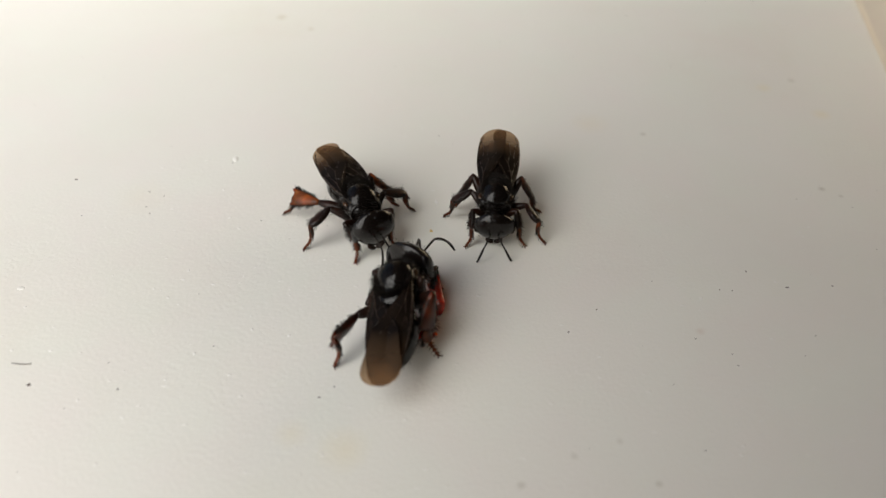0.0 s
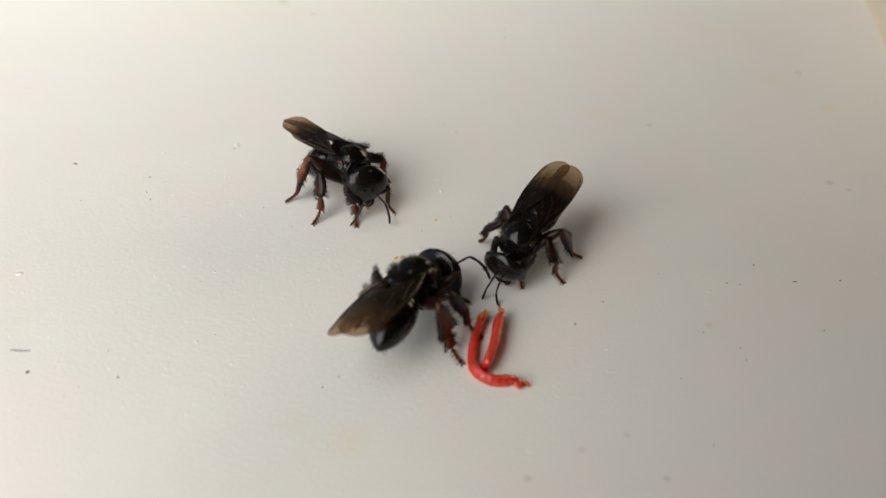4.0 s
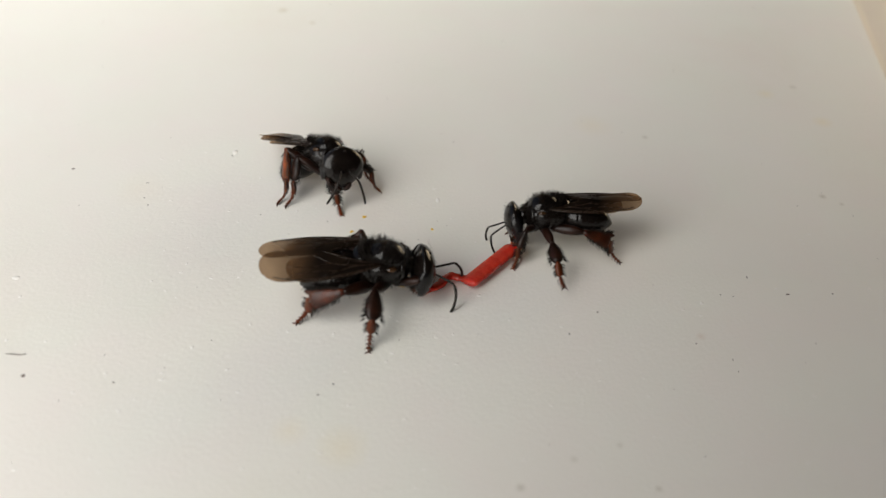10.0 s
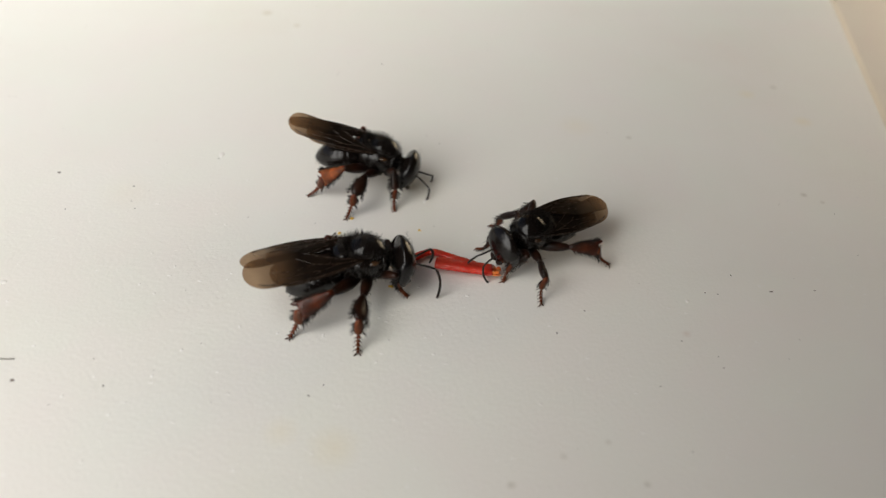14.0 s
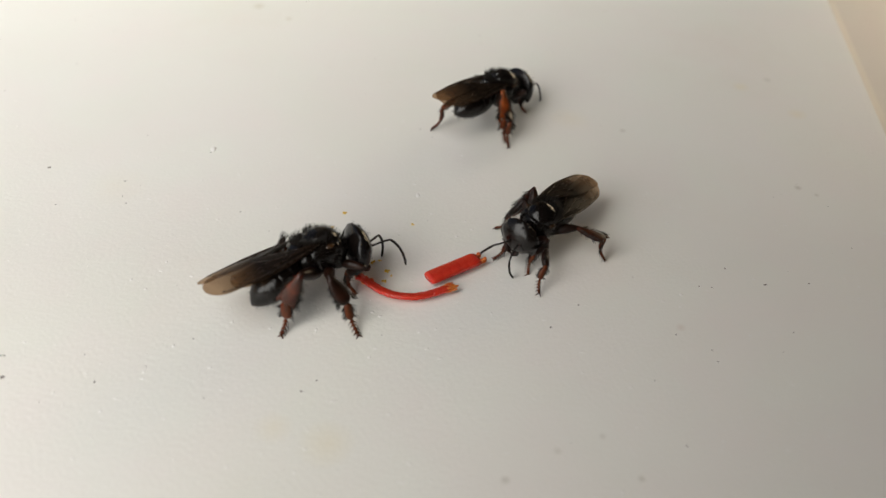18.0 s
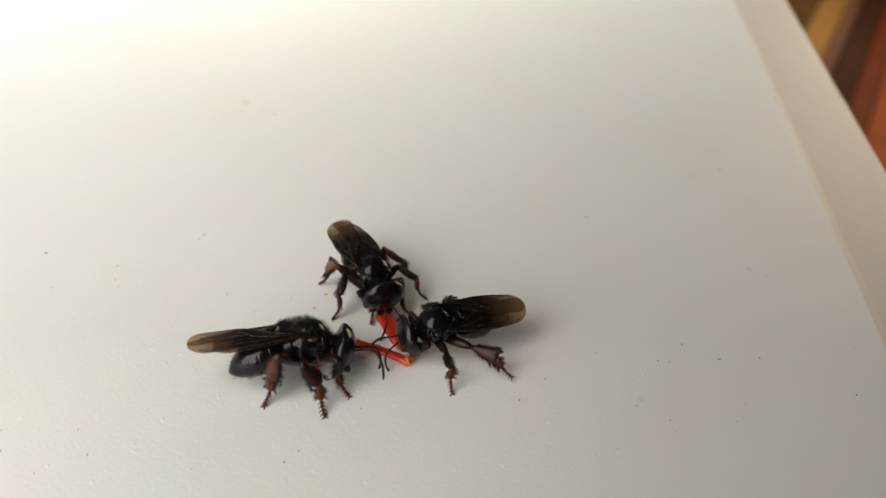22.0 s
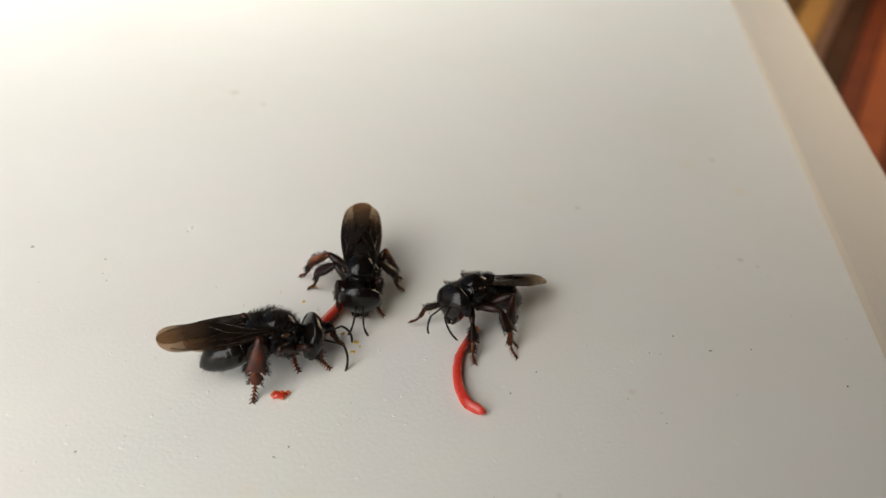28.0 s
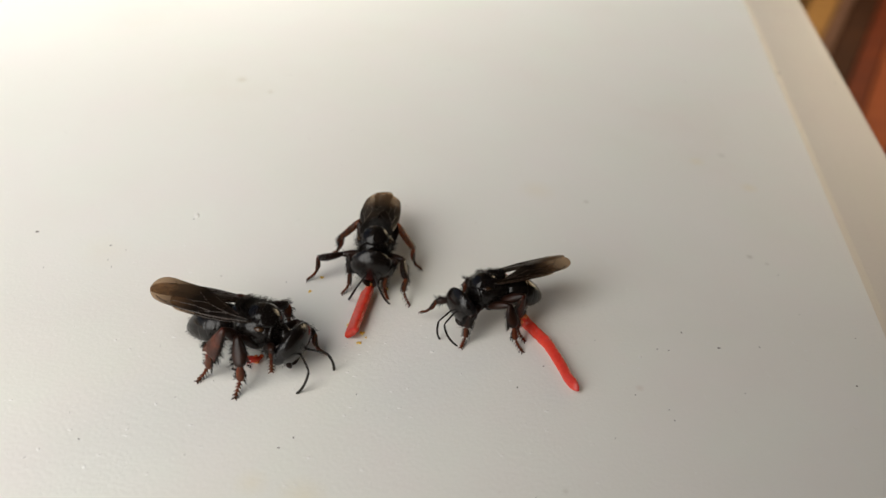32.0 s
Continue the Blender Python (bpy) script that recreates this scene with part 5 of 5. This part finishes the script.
    ("b", "middle", 1, 20.3, 20.7, 2.28, 4.42),
    ("b", "middle", 1, 20.8, 21.2, 2.15, 2.77),
    ("b", "middle", 1, 21.3, 21.7, 1.75, 2.16),
    ("b", "middle", 1, 21.8, 22.4, 1.69, 2.32),
    ("b", "middle", 1, 22.6, 23.4, -0.98, 1.59),
    ("b", "middle", 1, 23.6, 24.4, -0.97, 1.38),
    ("b", "middle", 1, 24.6, 25.6, -1.00, 1.49),
    ("b", "middle", 1, 26.9, 27.7, -0.39, 2.43),
    ("b", "middle", 1, 27.8, 28.4, 0.83, 2.41),
    ("b", "middle", 1, 28.6, 29.4, 0.84, 0.10),
    ("b", "middle", 1, 29.6, 30.4, 0.69, 0.03),
    ("b", "middle", 1, 30.6, 31.4, 0.78, 0.04),
    ("b", "middle", 1, 31.6, 32.0, 0.72, 0.07),
    ("b", "front", -1, 1.4, 2.5, -6.36, 3.16),
    ("b", "front", -1, 2.5, 3.6, -6.49, 2.44),
    ("b", "front", -1, 4.9, 5.7, -5.83, 2.70),
    ("b", "front", -1, 5.8, 6.5, -5.99, 2.58),
    ("b", "front", -1, 6.5, 7.5, -6.07, 2.47),
    ("b", "front", -1, 7.5, 8.4, -6.42, 2.42),
    ("b", "front", -1, 8.6, 9.4, -6.34, 2.37),
    ("b", "front", -1, 9.6, 10.4, -6.31, 2.75),
    ("b", "front", -1, 10.6, 11.4, -6.68, 3.37),
    ("b", "front", -1, 11.6, 12.4, -6.92, 2.12),
    ("b", "front", -1, 12.6, 13.4, -7.00, 2.38),
    ("b", "front", -1, 13.6, 14.6, -2.30, 3.48),
    ("b", "front", -1, 19.4, 20.2, -1.27, 3.50),
    ("b", "front", -1, 20.3, 20.7, -1.62, 1.04),
    ("b", "front", -1, 20.8, 21.6, -1.88, -0.28),
    ("b", "front", 1, 4.9, 5.7, -3.22, 4.71),
    ("b", "front", 1, 5.8, 6.5, -3.20, 4.51),
    ("b", "front", 1, 6.5, 7.5, -3.12, 4.64),
    ("b", "front", 1, 7.5, 8.4, -4.10, 5.24),
    ("b", "front", 1, 8.6, 9.4, -4.06, 4.87),
    ("b", "front", 1, 9.6, 10.4, -4.09, 5.30),
    ("b", "front", 1, 10.6, 11.6, -4.11, 5.21),
    ("b", "front", 1, 18.4, 19.6, -0.63, 8.98),
    ("b", "front", 1, 28.4, 29.6, -1.64, -0.10),
    ("b", "hind", 1, 15.9, 16.7, -0.94, 10.26),
    ("b", "hind", 1, 16.8, 17.4, -0.76, 11.82),
    ("b", "hind", 1, 17.6, 18.4, 0.53, 12.08),
    ("b", "hind", 1, 18.6, 19.6, 3.96, 10.98),
]

# lean to the right: seconds, degrees
ROLLS = {"a": [(0, -17), (1.5, -18), (3, -22), (3.5, -22), (5.5, -14), (6.2, 0), (14.5, 0), (17, -16), (19, -24), (21, -24), (23, -12), (28, -5), (30, -8), (32, -8)], "b": [(0, 0), (2, -4), (3, -8), (5.5, -24), (11, -24), (12, -14), (14, 0), (32, 0)],
         "c": [(0, 0), (8, 0), (9.5, 12), (12, 12), (13, -14), (20, -16), (24, -12), (25.5, -8), (27.5, 22), (32, 22)], "d": [(0, 0), (32, 0)]}
# head: seconds, yaw, nose-down pitch
HEADS = {"a": [(0, -25, 15), (3, -10, 10), (6, 0, 10), (14, -5, 10), (19, 0, 12), (21, -10, 20), (23, 0, 10), (28, -5, 15), (30, -20, 30), (32, -10, 20)],
         "b": [(0, 0, 16), (2, -4, 16), (3, -14, 14), (5.5, -28, 12), (10.5, -28, 12), (12, -5, 12), (18, 0, 12), (20, 0, 18), (24, 0, 24), (28, 0, 18), (32, 0, 18)],
         "c": [(0, 0, 16), (2, 0, 14), (8, 0, 16), (14, 5, 14), (24, 5, 14), (28, 10, 16), (32, 12, 16)],
         "d": [(0, 0, 0), (32, 0, 0)]}
# abdomen: seconds, tip-down pitch; wings: seconds, spread, lift
TAILS = {"a": [(0, 8), (5, 12), (19, 16), (32, 18)], "b": [(0, 6), (5, 24), (13, 24), (14.5, 12), (20, 4), (32, 6)], "c": [(0, 4), (26, 6), (27.5, 14), (32, 16)], "d": [(0, -4), (32, -4)]}
BEES["d"]["abdomen"].scale = (1.02, 1.02, 1.08)
for side in (1, -1):
    for which in ("fore", "back"):
        wing = BEES["d"][which, side]
        wing.data = wing.data.copy()
        wing.data.materials[0] = BLURWING
WINGS = {"a": [(0, -1, 1), (2.5, 0, 2), (5.5, 9, 0), (14, 7, -1), (17, 8, -2), (19, 8, -3), (20.5, 6, -2), (21.5, 2, -2), (28, 2, -1), (30, 1, 1), (32, 1, 1)],
         "b": [(0, 2, 0), (3, 2, 2), (5.5, 0, 0), (11, 0, 0), (13, 1, 3), (18, 3, 2), (22.5, 3, 0), (32, 3, 0)],
         "c": [(0, 5, 0), (1.5, 8, 3), (2, 14, 4), (3, 13, 4), (3.5, 9, 2), (6, 3, 0), (9, 2, 2), (13, 3, 0), (26, 3, 0), (27.5, 3, -2), (31.5, 5, -4), (32, 6, 3)]}
STEP = 0.2


def key_bee(key):
    p = BEES[key]
    at, lean, size = curve(PATH[key]), curve(ROLLS[key]), p["size"]
    flying = key == "d"
    times = [k * STEP for k in range(161)]
    if flying:
        times = [0, 29.8, 30.2, 30.5] + [30.6 + k / 15 for k in range(21)] + [32.0]
    bodies = [body_pose(at(t)[0], at(t)[1], at(t)[2] - (2.0 if flying else 0), at(t)[3], at(t)[4], lean(t)[0]) for t in times]
    walk(p["bee"], list(zip(times, bodies)))
    head, tail = curve(HEADS[key]), curve(TAILS[key])
    r = random.Random(key)
    sway = [r.uniform(0, 6.28) for _ in range(8)]
    live = [t for t in times] if not flying else [0, 32.0]
    walk(p["head"], [(t, mm(*HEAD_AT) @ pose(0, 0, 0, 0, head(t)[1] + 1.5 * math.sin(2.1 * t + sway[0]), head(t)[0] + 2 * math.sin(1.3 * t + sway[1]))) for t in live])
    walk(p["abdomen"], [(t, mm(*ABDOMEN_AT) @ pose(0, 0, 0, 0, -tail(t)[0] - 1.5 * math.sin(2.6 * t + sway[2]), 0)) for t in live[::2] + [32.0] if t <= 32.0] if not flying else
         [(0, mm(*ABDOMEN_AT) @ pose(0, 0, 0, 0, 6, 0)), (32.0, mm(*ABDOMEN_AT) @ pose(0, 0, 0, 0, 6, 0))])
    for side in (1, -1):
        rows = []
        for t in live:
            up = 16 * math.sin(1.7 * t + sway[3 + (side > 0)]) + 8 * math.sin(4.3 * t + sway[5])
            out = 14 * math.sin(1.1 * t + sway[6 + (side > 0)])
            rows.append((t, mm(1.18, side * 0.2, -0.30) @ pose(0, 0, 0, 0, (14 if key == "a" else 8 if flying else 34) + up * 0.8, side * (out - (4 if key == "a" else 12)))))
        walk(p["antenna", side], rows)
    # wings
    for side in (1, -1):
        for which in ("fore", "back"):
            if flying:
                beat = [(0, -20), (30.0, -20)] + [(30.6 + k / 30, 74 if k % 2 else 4) for k in range(42)]
                walk(p[which, side], [(t, wing_pose(which, side, 88 if which == "fore" else 72, 0, b)) for t, b in beat] + [(32.0, wing_pose(which, side, 80, 0, 10))])
            else:
                w = curve(WINGS[key])
                walk(p[which, side], [(t, wing_pose(which, side, w(t)[0] + (2 if which == "back" else 0), w(t)[1])) for t, *_ in WINGS[key]])
    # legs
    for kind in LEGS:
        for side in (1, -1):
            rows = [[], [], []]
            seen = [f[3:] for f in FEET if f[:3] == (key, kind, side)]
            stand = None
            for t, m in zip(times, bodies):
                full = m @ Matrix.Diagonal((size, size, size, 1))
                x, y = STANCE[kind]
                rest = full @ Vector((x * MM, side * y * MM, 0))
                rest.z = 0
                if flying:
                    foot = Vector({"front": (1.3, side * 0.8, -0.9), "middle": (-0.8, side * 1.2, -2.8), "hind": (-5.5, side * (0.8 if side > 0 else 1.1), -5.2 if side > 0 else -4.0)}[kind])
                else:
                    told = [f for f in seen if f[0] - 0.01 <= t <= f[1] + 0.01]
                    if told:
                        stand = Vector((told[0][2] * MM, told[0][3] * MM, 0))
                    elif stand is None or (stand - rest).length > 0.0011:
                        stand = rest
                    foot = full.inverted() @ stand / MM
                    foot.z += 0.03
                for row, made in zip(rows, leg_poses(kind, side, foot)):
                    row.append((t, metres(made)))
            for what, row in zip(("leg", "tibia", "tarsus"), rows):
                walk(p[what, kind, side], row if not flying else [row[0], (32.0, row[0][1])])


# strips: seconds, then x, y (mm) of points along the strip, torn end first
LONG, SHORT = [], []
LONG += [(0, -0.71, -2.81, -0.44, -4.21, -0.58, -5.97, -0.87, -7.24), (1, -0.50, -3.03, 0.04, -4.85, 0.12, -7.00, -0.42, -7.41), (1.5, 1.23, -6.77, 1.56, -8.59, 2.44, -10.00, 3.84, -10.37, 5.47, -9.73), (2, 0.68, -7.30, 1.24, -8.88, 2.35, -10.20, 3.75, -10.45, 5.47, -9.70), (3, 1.40, -6.63, 1.35, -8.64, 1.80, -10.15, 2.76, -10.79, 4.11, -10.67), (5.5, 1.97, -7.37, 1.20, -8.69, 0.83, -10.03, 1.38, -11.04, 2.53, -11.44), (6, 1.66, -6.95, 1.12, -8.56, 0.81, -10.09, 1.34, -11.52, 2.52, -12.70), (7, 2.16, -5.08, 0.06, -7.72, -0.37, -8.91, -0.08, -10.23, 0.28, -10.95)]
LONG += [(7.5, 3.41, -5.43, 1.48, -7.01, -0.01, -7.86, -0.88, -8.37, -1.69, -8.63), (8, 3.47, -3.84, 1.25, -5.68, -0.13, -5.51, -1.04, -6.10, -2.18, -5.58), (9, 4.14, -2.69, 1.37, -4.36, 0.44, -3.70, -0.44, -4.17, -1.29, -4.10), (10, 3.98, -0.31, 1.60, -2.83, 0.31, -2.74, -0.23, -3.59, -0.95, -3.75), (11, 3.43, -0.93, 1.55, -3.63, 0.28, -4.04, -0.51, -3.93, -1.24, -3.58), (12, 3.12, -1.72, 1.63, -2.10, 0.00, -1.95, -0.82, -1.83, -1.47, -1.99), (13, 3.03, -0.77, 1.67, -1.32, 0.19, -1.21, -0.81, -1.24, -1.37, -1.41), (14, 3.21, -2.05, 1.20, -1.11, 0.04, -0.63, -0.79, -1.01, -1.38, -1.42)]
LONG += [(14.5, 4.47, -0.63, 2.58, -1.92, 0.93, -2.06, -0.04, -1.89, -0.90, -1.77), (16.5, 3.01, -1.77, 1.35, -2.67, 0.06, -2.31, -1.24, -2.09, -2.38, -2.11), (17, 1.90, -6.18, -0.03, -6.04, -1.28, -4.85, -2.08, -3.88, -2.91, -3.06), (18, 1.18, -4.20, -0.24, -4.80, -1.64, -4.77, -2.75, -4.16, -3.41, -3.44), (19, 0.65, -3.13, -0.46, -4.08, -1.86, -4.69, -2.96, -4.27, -3.71, -3.75), (20, -0.23, -3.24, -2.08, -3.61, -3.64, -4.10, -4.27, -5.01, -4.44, -6.32, -5.21, -6.12), (20.5, -0.24, -3.44, -1.95, -3.72, -3.73, -3.99, -4.55, -4.94, -4.87, -6.20, -5.75, -5.77), (21, -0.12, -3.64, -1.97, -3.77, -3.99, -3.71, -5.04, -5.40, -6.24, -4.72)]
LONG += [(21.5, -0.23, -3.87, -2.08, -3.74, -3.74, -3.90, -4.79, -5.56, -5.99, -4.88), (22, 0.15, -3.75, -1.72, -2.76, -3.44, -2.26, -4.57, -3.28, -5.35, -4.02), (23, 0.88, -3.80, -0.53, -2.71, -1.73, -1.96, -2.78, -1.69, -3.57, -2.05, -4.00, -2.90), (24, 1.17, -3.40, 0.00, -2.19, -1.50, -1.05, -2.95, -1.21, -3.75, -2.95), (25, 0.56, -3.83, -0.49, -2.45, -1.69, -1.47, -2.89, -1.48, -3.75, -3.05), (25.5, 0.61, -3.00, -0.47, -2.40, -1.50, -2.14, -2.51, -2.39, -3.16, -2.99), (27.5, 3.76, -1.82, 3.06, -3.82, 2.96, -5.71, 3.40, -7.50, 4.46, -8.24), (28, 4.90, -2.09, 3.96, -4.08, 3.76, -6.18, 4.13, -7.73, 5.01, -8.50)]
LONG += [(28.5, 6.62, -2.09, 6.94, -3.85, 7.15, -5.51, 7.38, -7.10, 8.04, -8.18), (29, 7.55, -1.43, 7.90, -3.46, 7.99, -5.38, 7.94, -6.97, 8.48, -7.71), (30, 7.42, -1.72, 8.62, -3.23, 8.96, -4.92, 9.02, -6.30, 9.22, -7.49), (31, 7.78, -1.80, 9.01, -3.04, 9.65, -4.50, 9.76, -5.90, 10.07, -7.37), (31.3, 7.62, -1.55, 8.75, -3.25, 9.30, -5.00, 9.46, -6.40, 9.78, -7.42), (31.6, 7.95, -1.35, 9.07, -3.25, 9.63, -4.80, 10.11, -5.94, 10.74, -6.81), (32, 7.75, -1.52, 8.86, -3.35, 9.41, -5.02, 9.74, -6.25, 10.09, -7.12)]
SHORT += [(0, -0.51, -3.16, -0.19, -5.20), (1, -0.37, -3.37, 0.18, -7.09), (1.5, 1.99, -6.45, 3.04, -9.45), (2, 1.44, -6.77, 2.13, -8.19, 2.80, -9.65), (3, 2.36, -6.71, 2.38, -8.33, 2.17, -9.86), (5.5, 2.84, -7.56, 2.34, -8.95, 1.59, -10.28), (6, 2.56, -7.43, 1.97, -9.02, 1.36, -10.53), (7, 2.98, -5.03, 2.00, -6.75, 0.93, -8.19)]
SHORT += [(7.5, 3.50, -5.44, 0.87, -7.41), (8, 3.63, -3.71, 1.09, -5.79), (9, 4.22, -2.80, 1.30, -4.69), (10, 3.97, -0.42, 1.49, -3.32), (11, 3.42, -1.04, 1.28, -4.20), (12, 3.20, -1.98, 0.06, -2.73), (13, 3.35, -2.12, 0.27, -2.30), (14, 3.29, -2.26, 0.46, -1.73)]
SHORT += [(14.5, 4.26, -1.10, 1.58, -2.30), (16.5, 2.85, -1.64, 0.36, -3.59), (17, 2.59, -1.99, 0.13, -3.47), (18, 2.79, -1.94, 0.40, -3.40), (19, 1.90, -1.78, -0.81, -0.86), (20, 1.80, -1.86, -0.83, -0.94), (20.5, 1.71, -2.03, -0.72, -1.07), (21, 0.58, -1.70, -1.00, -0.40)]
SHORT += [(21.5, -0.33, -2.48, -1.11, -0.12), (22, -0.18, -2.09, -1.07, 0.03), (22.5, -1.40, -1.23, -3.58, 0.95), (23, -2.17, -1.25, -4.02, 0.92), (24, -1.91, -1.06, -3.91, 0.72), (25, -2.73, -0.32, -5.50, 1.71), (25.5, -3.06, -1.48, -4.30, 2.24), (27.5, -3.17, -0.87, -6.02, 0.20)]
SHORT += [(28, -3.36, 0.28, -4.57, -1.78), (29, -3.64, -0.11, -4.97, -2.07), (30, -2.94, 0.08, -5.69, -1.30), (31, -2.55, 0.53, -4.83, -2.04), (31.5, -2.43, 1.07, -4.29, -1.55), (32, -1.95, 0.94, -2.79, -2.90)]

# the torn bit: seconds, x, y (mm)
BIT = [(0, -0.87, -7.29), (1, -0.42, -7.45), (1.5, 5.75, -9.78), (2, 5.66, -9.74), (3, 4.16, -10.75), (5.5, 2.61, -11.47), (6, 2.39, -12.64), (7, 0.06, -10.99),
       (7.5, -1.75, -8.75), (8, -2.24, -5.64), (9, -1.35, -4.11), (10, -1.05, -3.81), (11, -1.31, -3.64), (12, -1.56, -2.05), (13, -1.46, -1.51), (14, -1.44, -1.57),
       (14.5, -1.03, -1.88), (16.5, -2.44, -2.22), (17, -2.97, -3.02), (18, -3.48, -3.40), (19, -3.78, -3.66), (20, -4.99, -6.17), (20.5, -5.61, -5.91), (21, -6.16, -4.86),
       (21.5, -5.81, -5.02), (22, -5.37, -4.55), (23, -4.75, -3.97), (24, -4.47, -4.02), (25, -5.24, -3.83), (27.5, -6.37, -7.02), (28, -6.27, -7.05), (29, -6.20, -7.09),
       (30, -6.17, -6.94), (30.5, -6.41, -6.28), (31, -7.35, -5.84), (31.5, -7.80, -5.52), (32, -8.22, -5.06)]


def along(values, count):
    pts = np.array(values, float).reshape(-1, 2)
    fine = []
    for k in range(len(pts) - 1):
        p0, p1, p2, p3 = pts[max(k - 1, 0)], pts[k], pts[k + 1], pts[min(k + 2, len(pts) - 1)]
        for u in np.linspace(0, 1, 12, endpoint=False):
            fine.append(0.5 * (2 * p1 + (p2 - p0) * u + (2 * p0 - 5 * p1 + 4 * p2 - p3) * u**2 + (3 * p1 - p0 - 3 * p2 + p3) * u**3))
    fine = np.array(fine + [pts[-1]])
    run = np.concatenate([[0], np.cumsum(np.linalg.norm(np.diff(fine, axis=0), axis=1))])
    ends = np.linspace(0, run[-1], count + 1)
    return np.stack([np.interp(ends, run, fine[:, 0]), np.interp(ends, run, fine[:, 1])], 1)


def key_strip(pieces, rows, height, twist):
    made, last = [[] for _ in pieces], [None] * len(pieces)
    for t, *values in rows:
        q = along(values, len(pieces))
        for k in range(len(pieces)):
            c, d = (q[k] + q[k + 1]) / 2, q[k + 1] - q[k]
            a = math.degrees(math.atan2(d[1], d[0]))
            if last[k] is not None:
                a += 360 * round((last[k] - a) / 360)
            last[k] = a
            made[k].append((t, c[0], c[1], a))
    for k, ob in enumerate(pieces):
        at, roll = curve(made[k]), curve(twist)
        walk(ob, [(t, mm(at(t)[0], at(t)[1], height, 0, 0, at(t)[2]) @ pose(0, 0, 0, roll(t)[0], 0, 0)) for t in [s * 0.25 for s in range(129)]])


def motions():
    for key in BEES:
        key_bee(key)
    key_strip(long_pieces, LONG, 0.30, [(0, 62), (6, 62), (8, 25), (19, 25), (21, 12), (25.5, 12), (27.5, 50), (32, 55)])
    key_strip(short_pieces, SHORT, 0.42, [(0, 74), (6.5, 74), (8, 14), (14.5, 14), (16.5, 4), (25.5, 6), (27.5, 44), (32, 46)])
    bit = curve(BIT)
    walk(fruit_bit, [(t, mm(*bit(t), 0.2, 0, 0, 35 * math.sin(t))) for t in [s * 0.5 for s in range(65)]])
    crawl = curve(ANT)
    rows = []
    for t in [0, 28] + [29.5 + 0.1 * s for s in range(26)]:
        a, b = crawl(t), crawl(t + 0.15)
        turn = math.degrees(math.atan2(b[1] - a[1], b[0] - a[0])) if math.hypot(b[0] - a[0], b[1] - a[1]) > 0.02 else (rows[-1][1].to_euler().z * 57.3 if rows else 180)
        rows.append((t, mm(a[0], a[1], 0, 0, 0, turn)))
    walk(the_ant, rows)


ANT = [(0, 36.6, 2), (28, 36.6, 2), (29.5, 36, 2.2), (30.2, 32.6, 1.9), (30.5, 30.3, 0.5), (30.6, 28.8, -1.4), (30.7, 28.3, -3.9), (30.8, 28.1, -7.2), (30.9, 27.3, -8.9),
       (31.0, 26.3, -9.7), (31.2, 26.6, -9.7), (31.4, 26.9, -9.7), (31.5, 27.0, -9.8), (31.7, 27.8, -9.5), (32, 29.5, -8.5)]
motions()
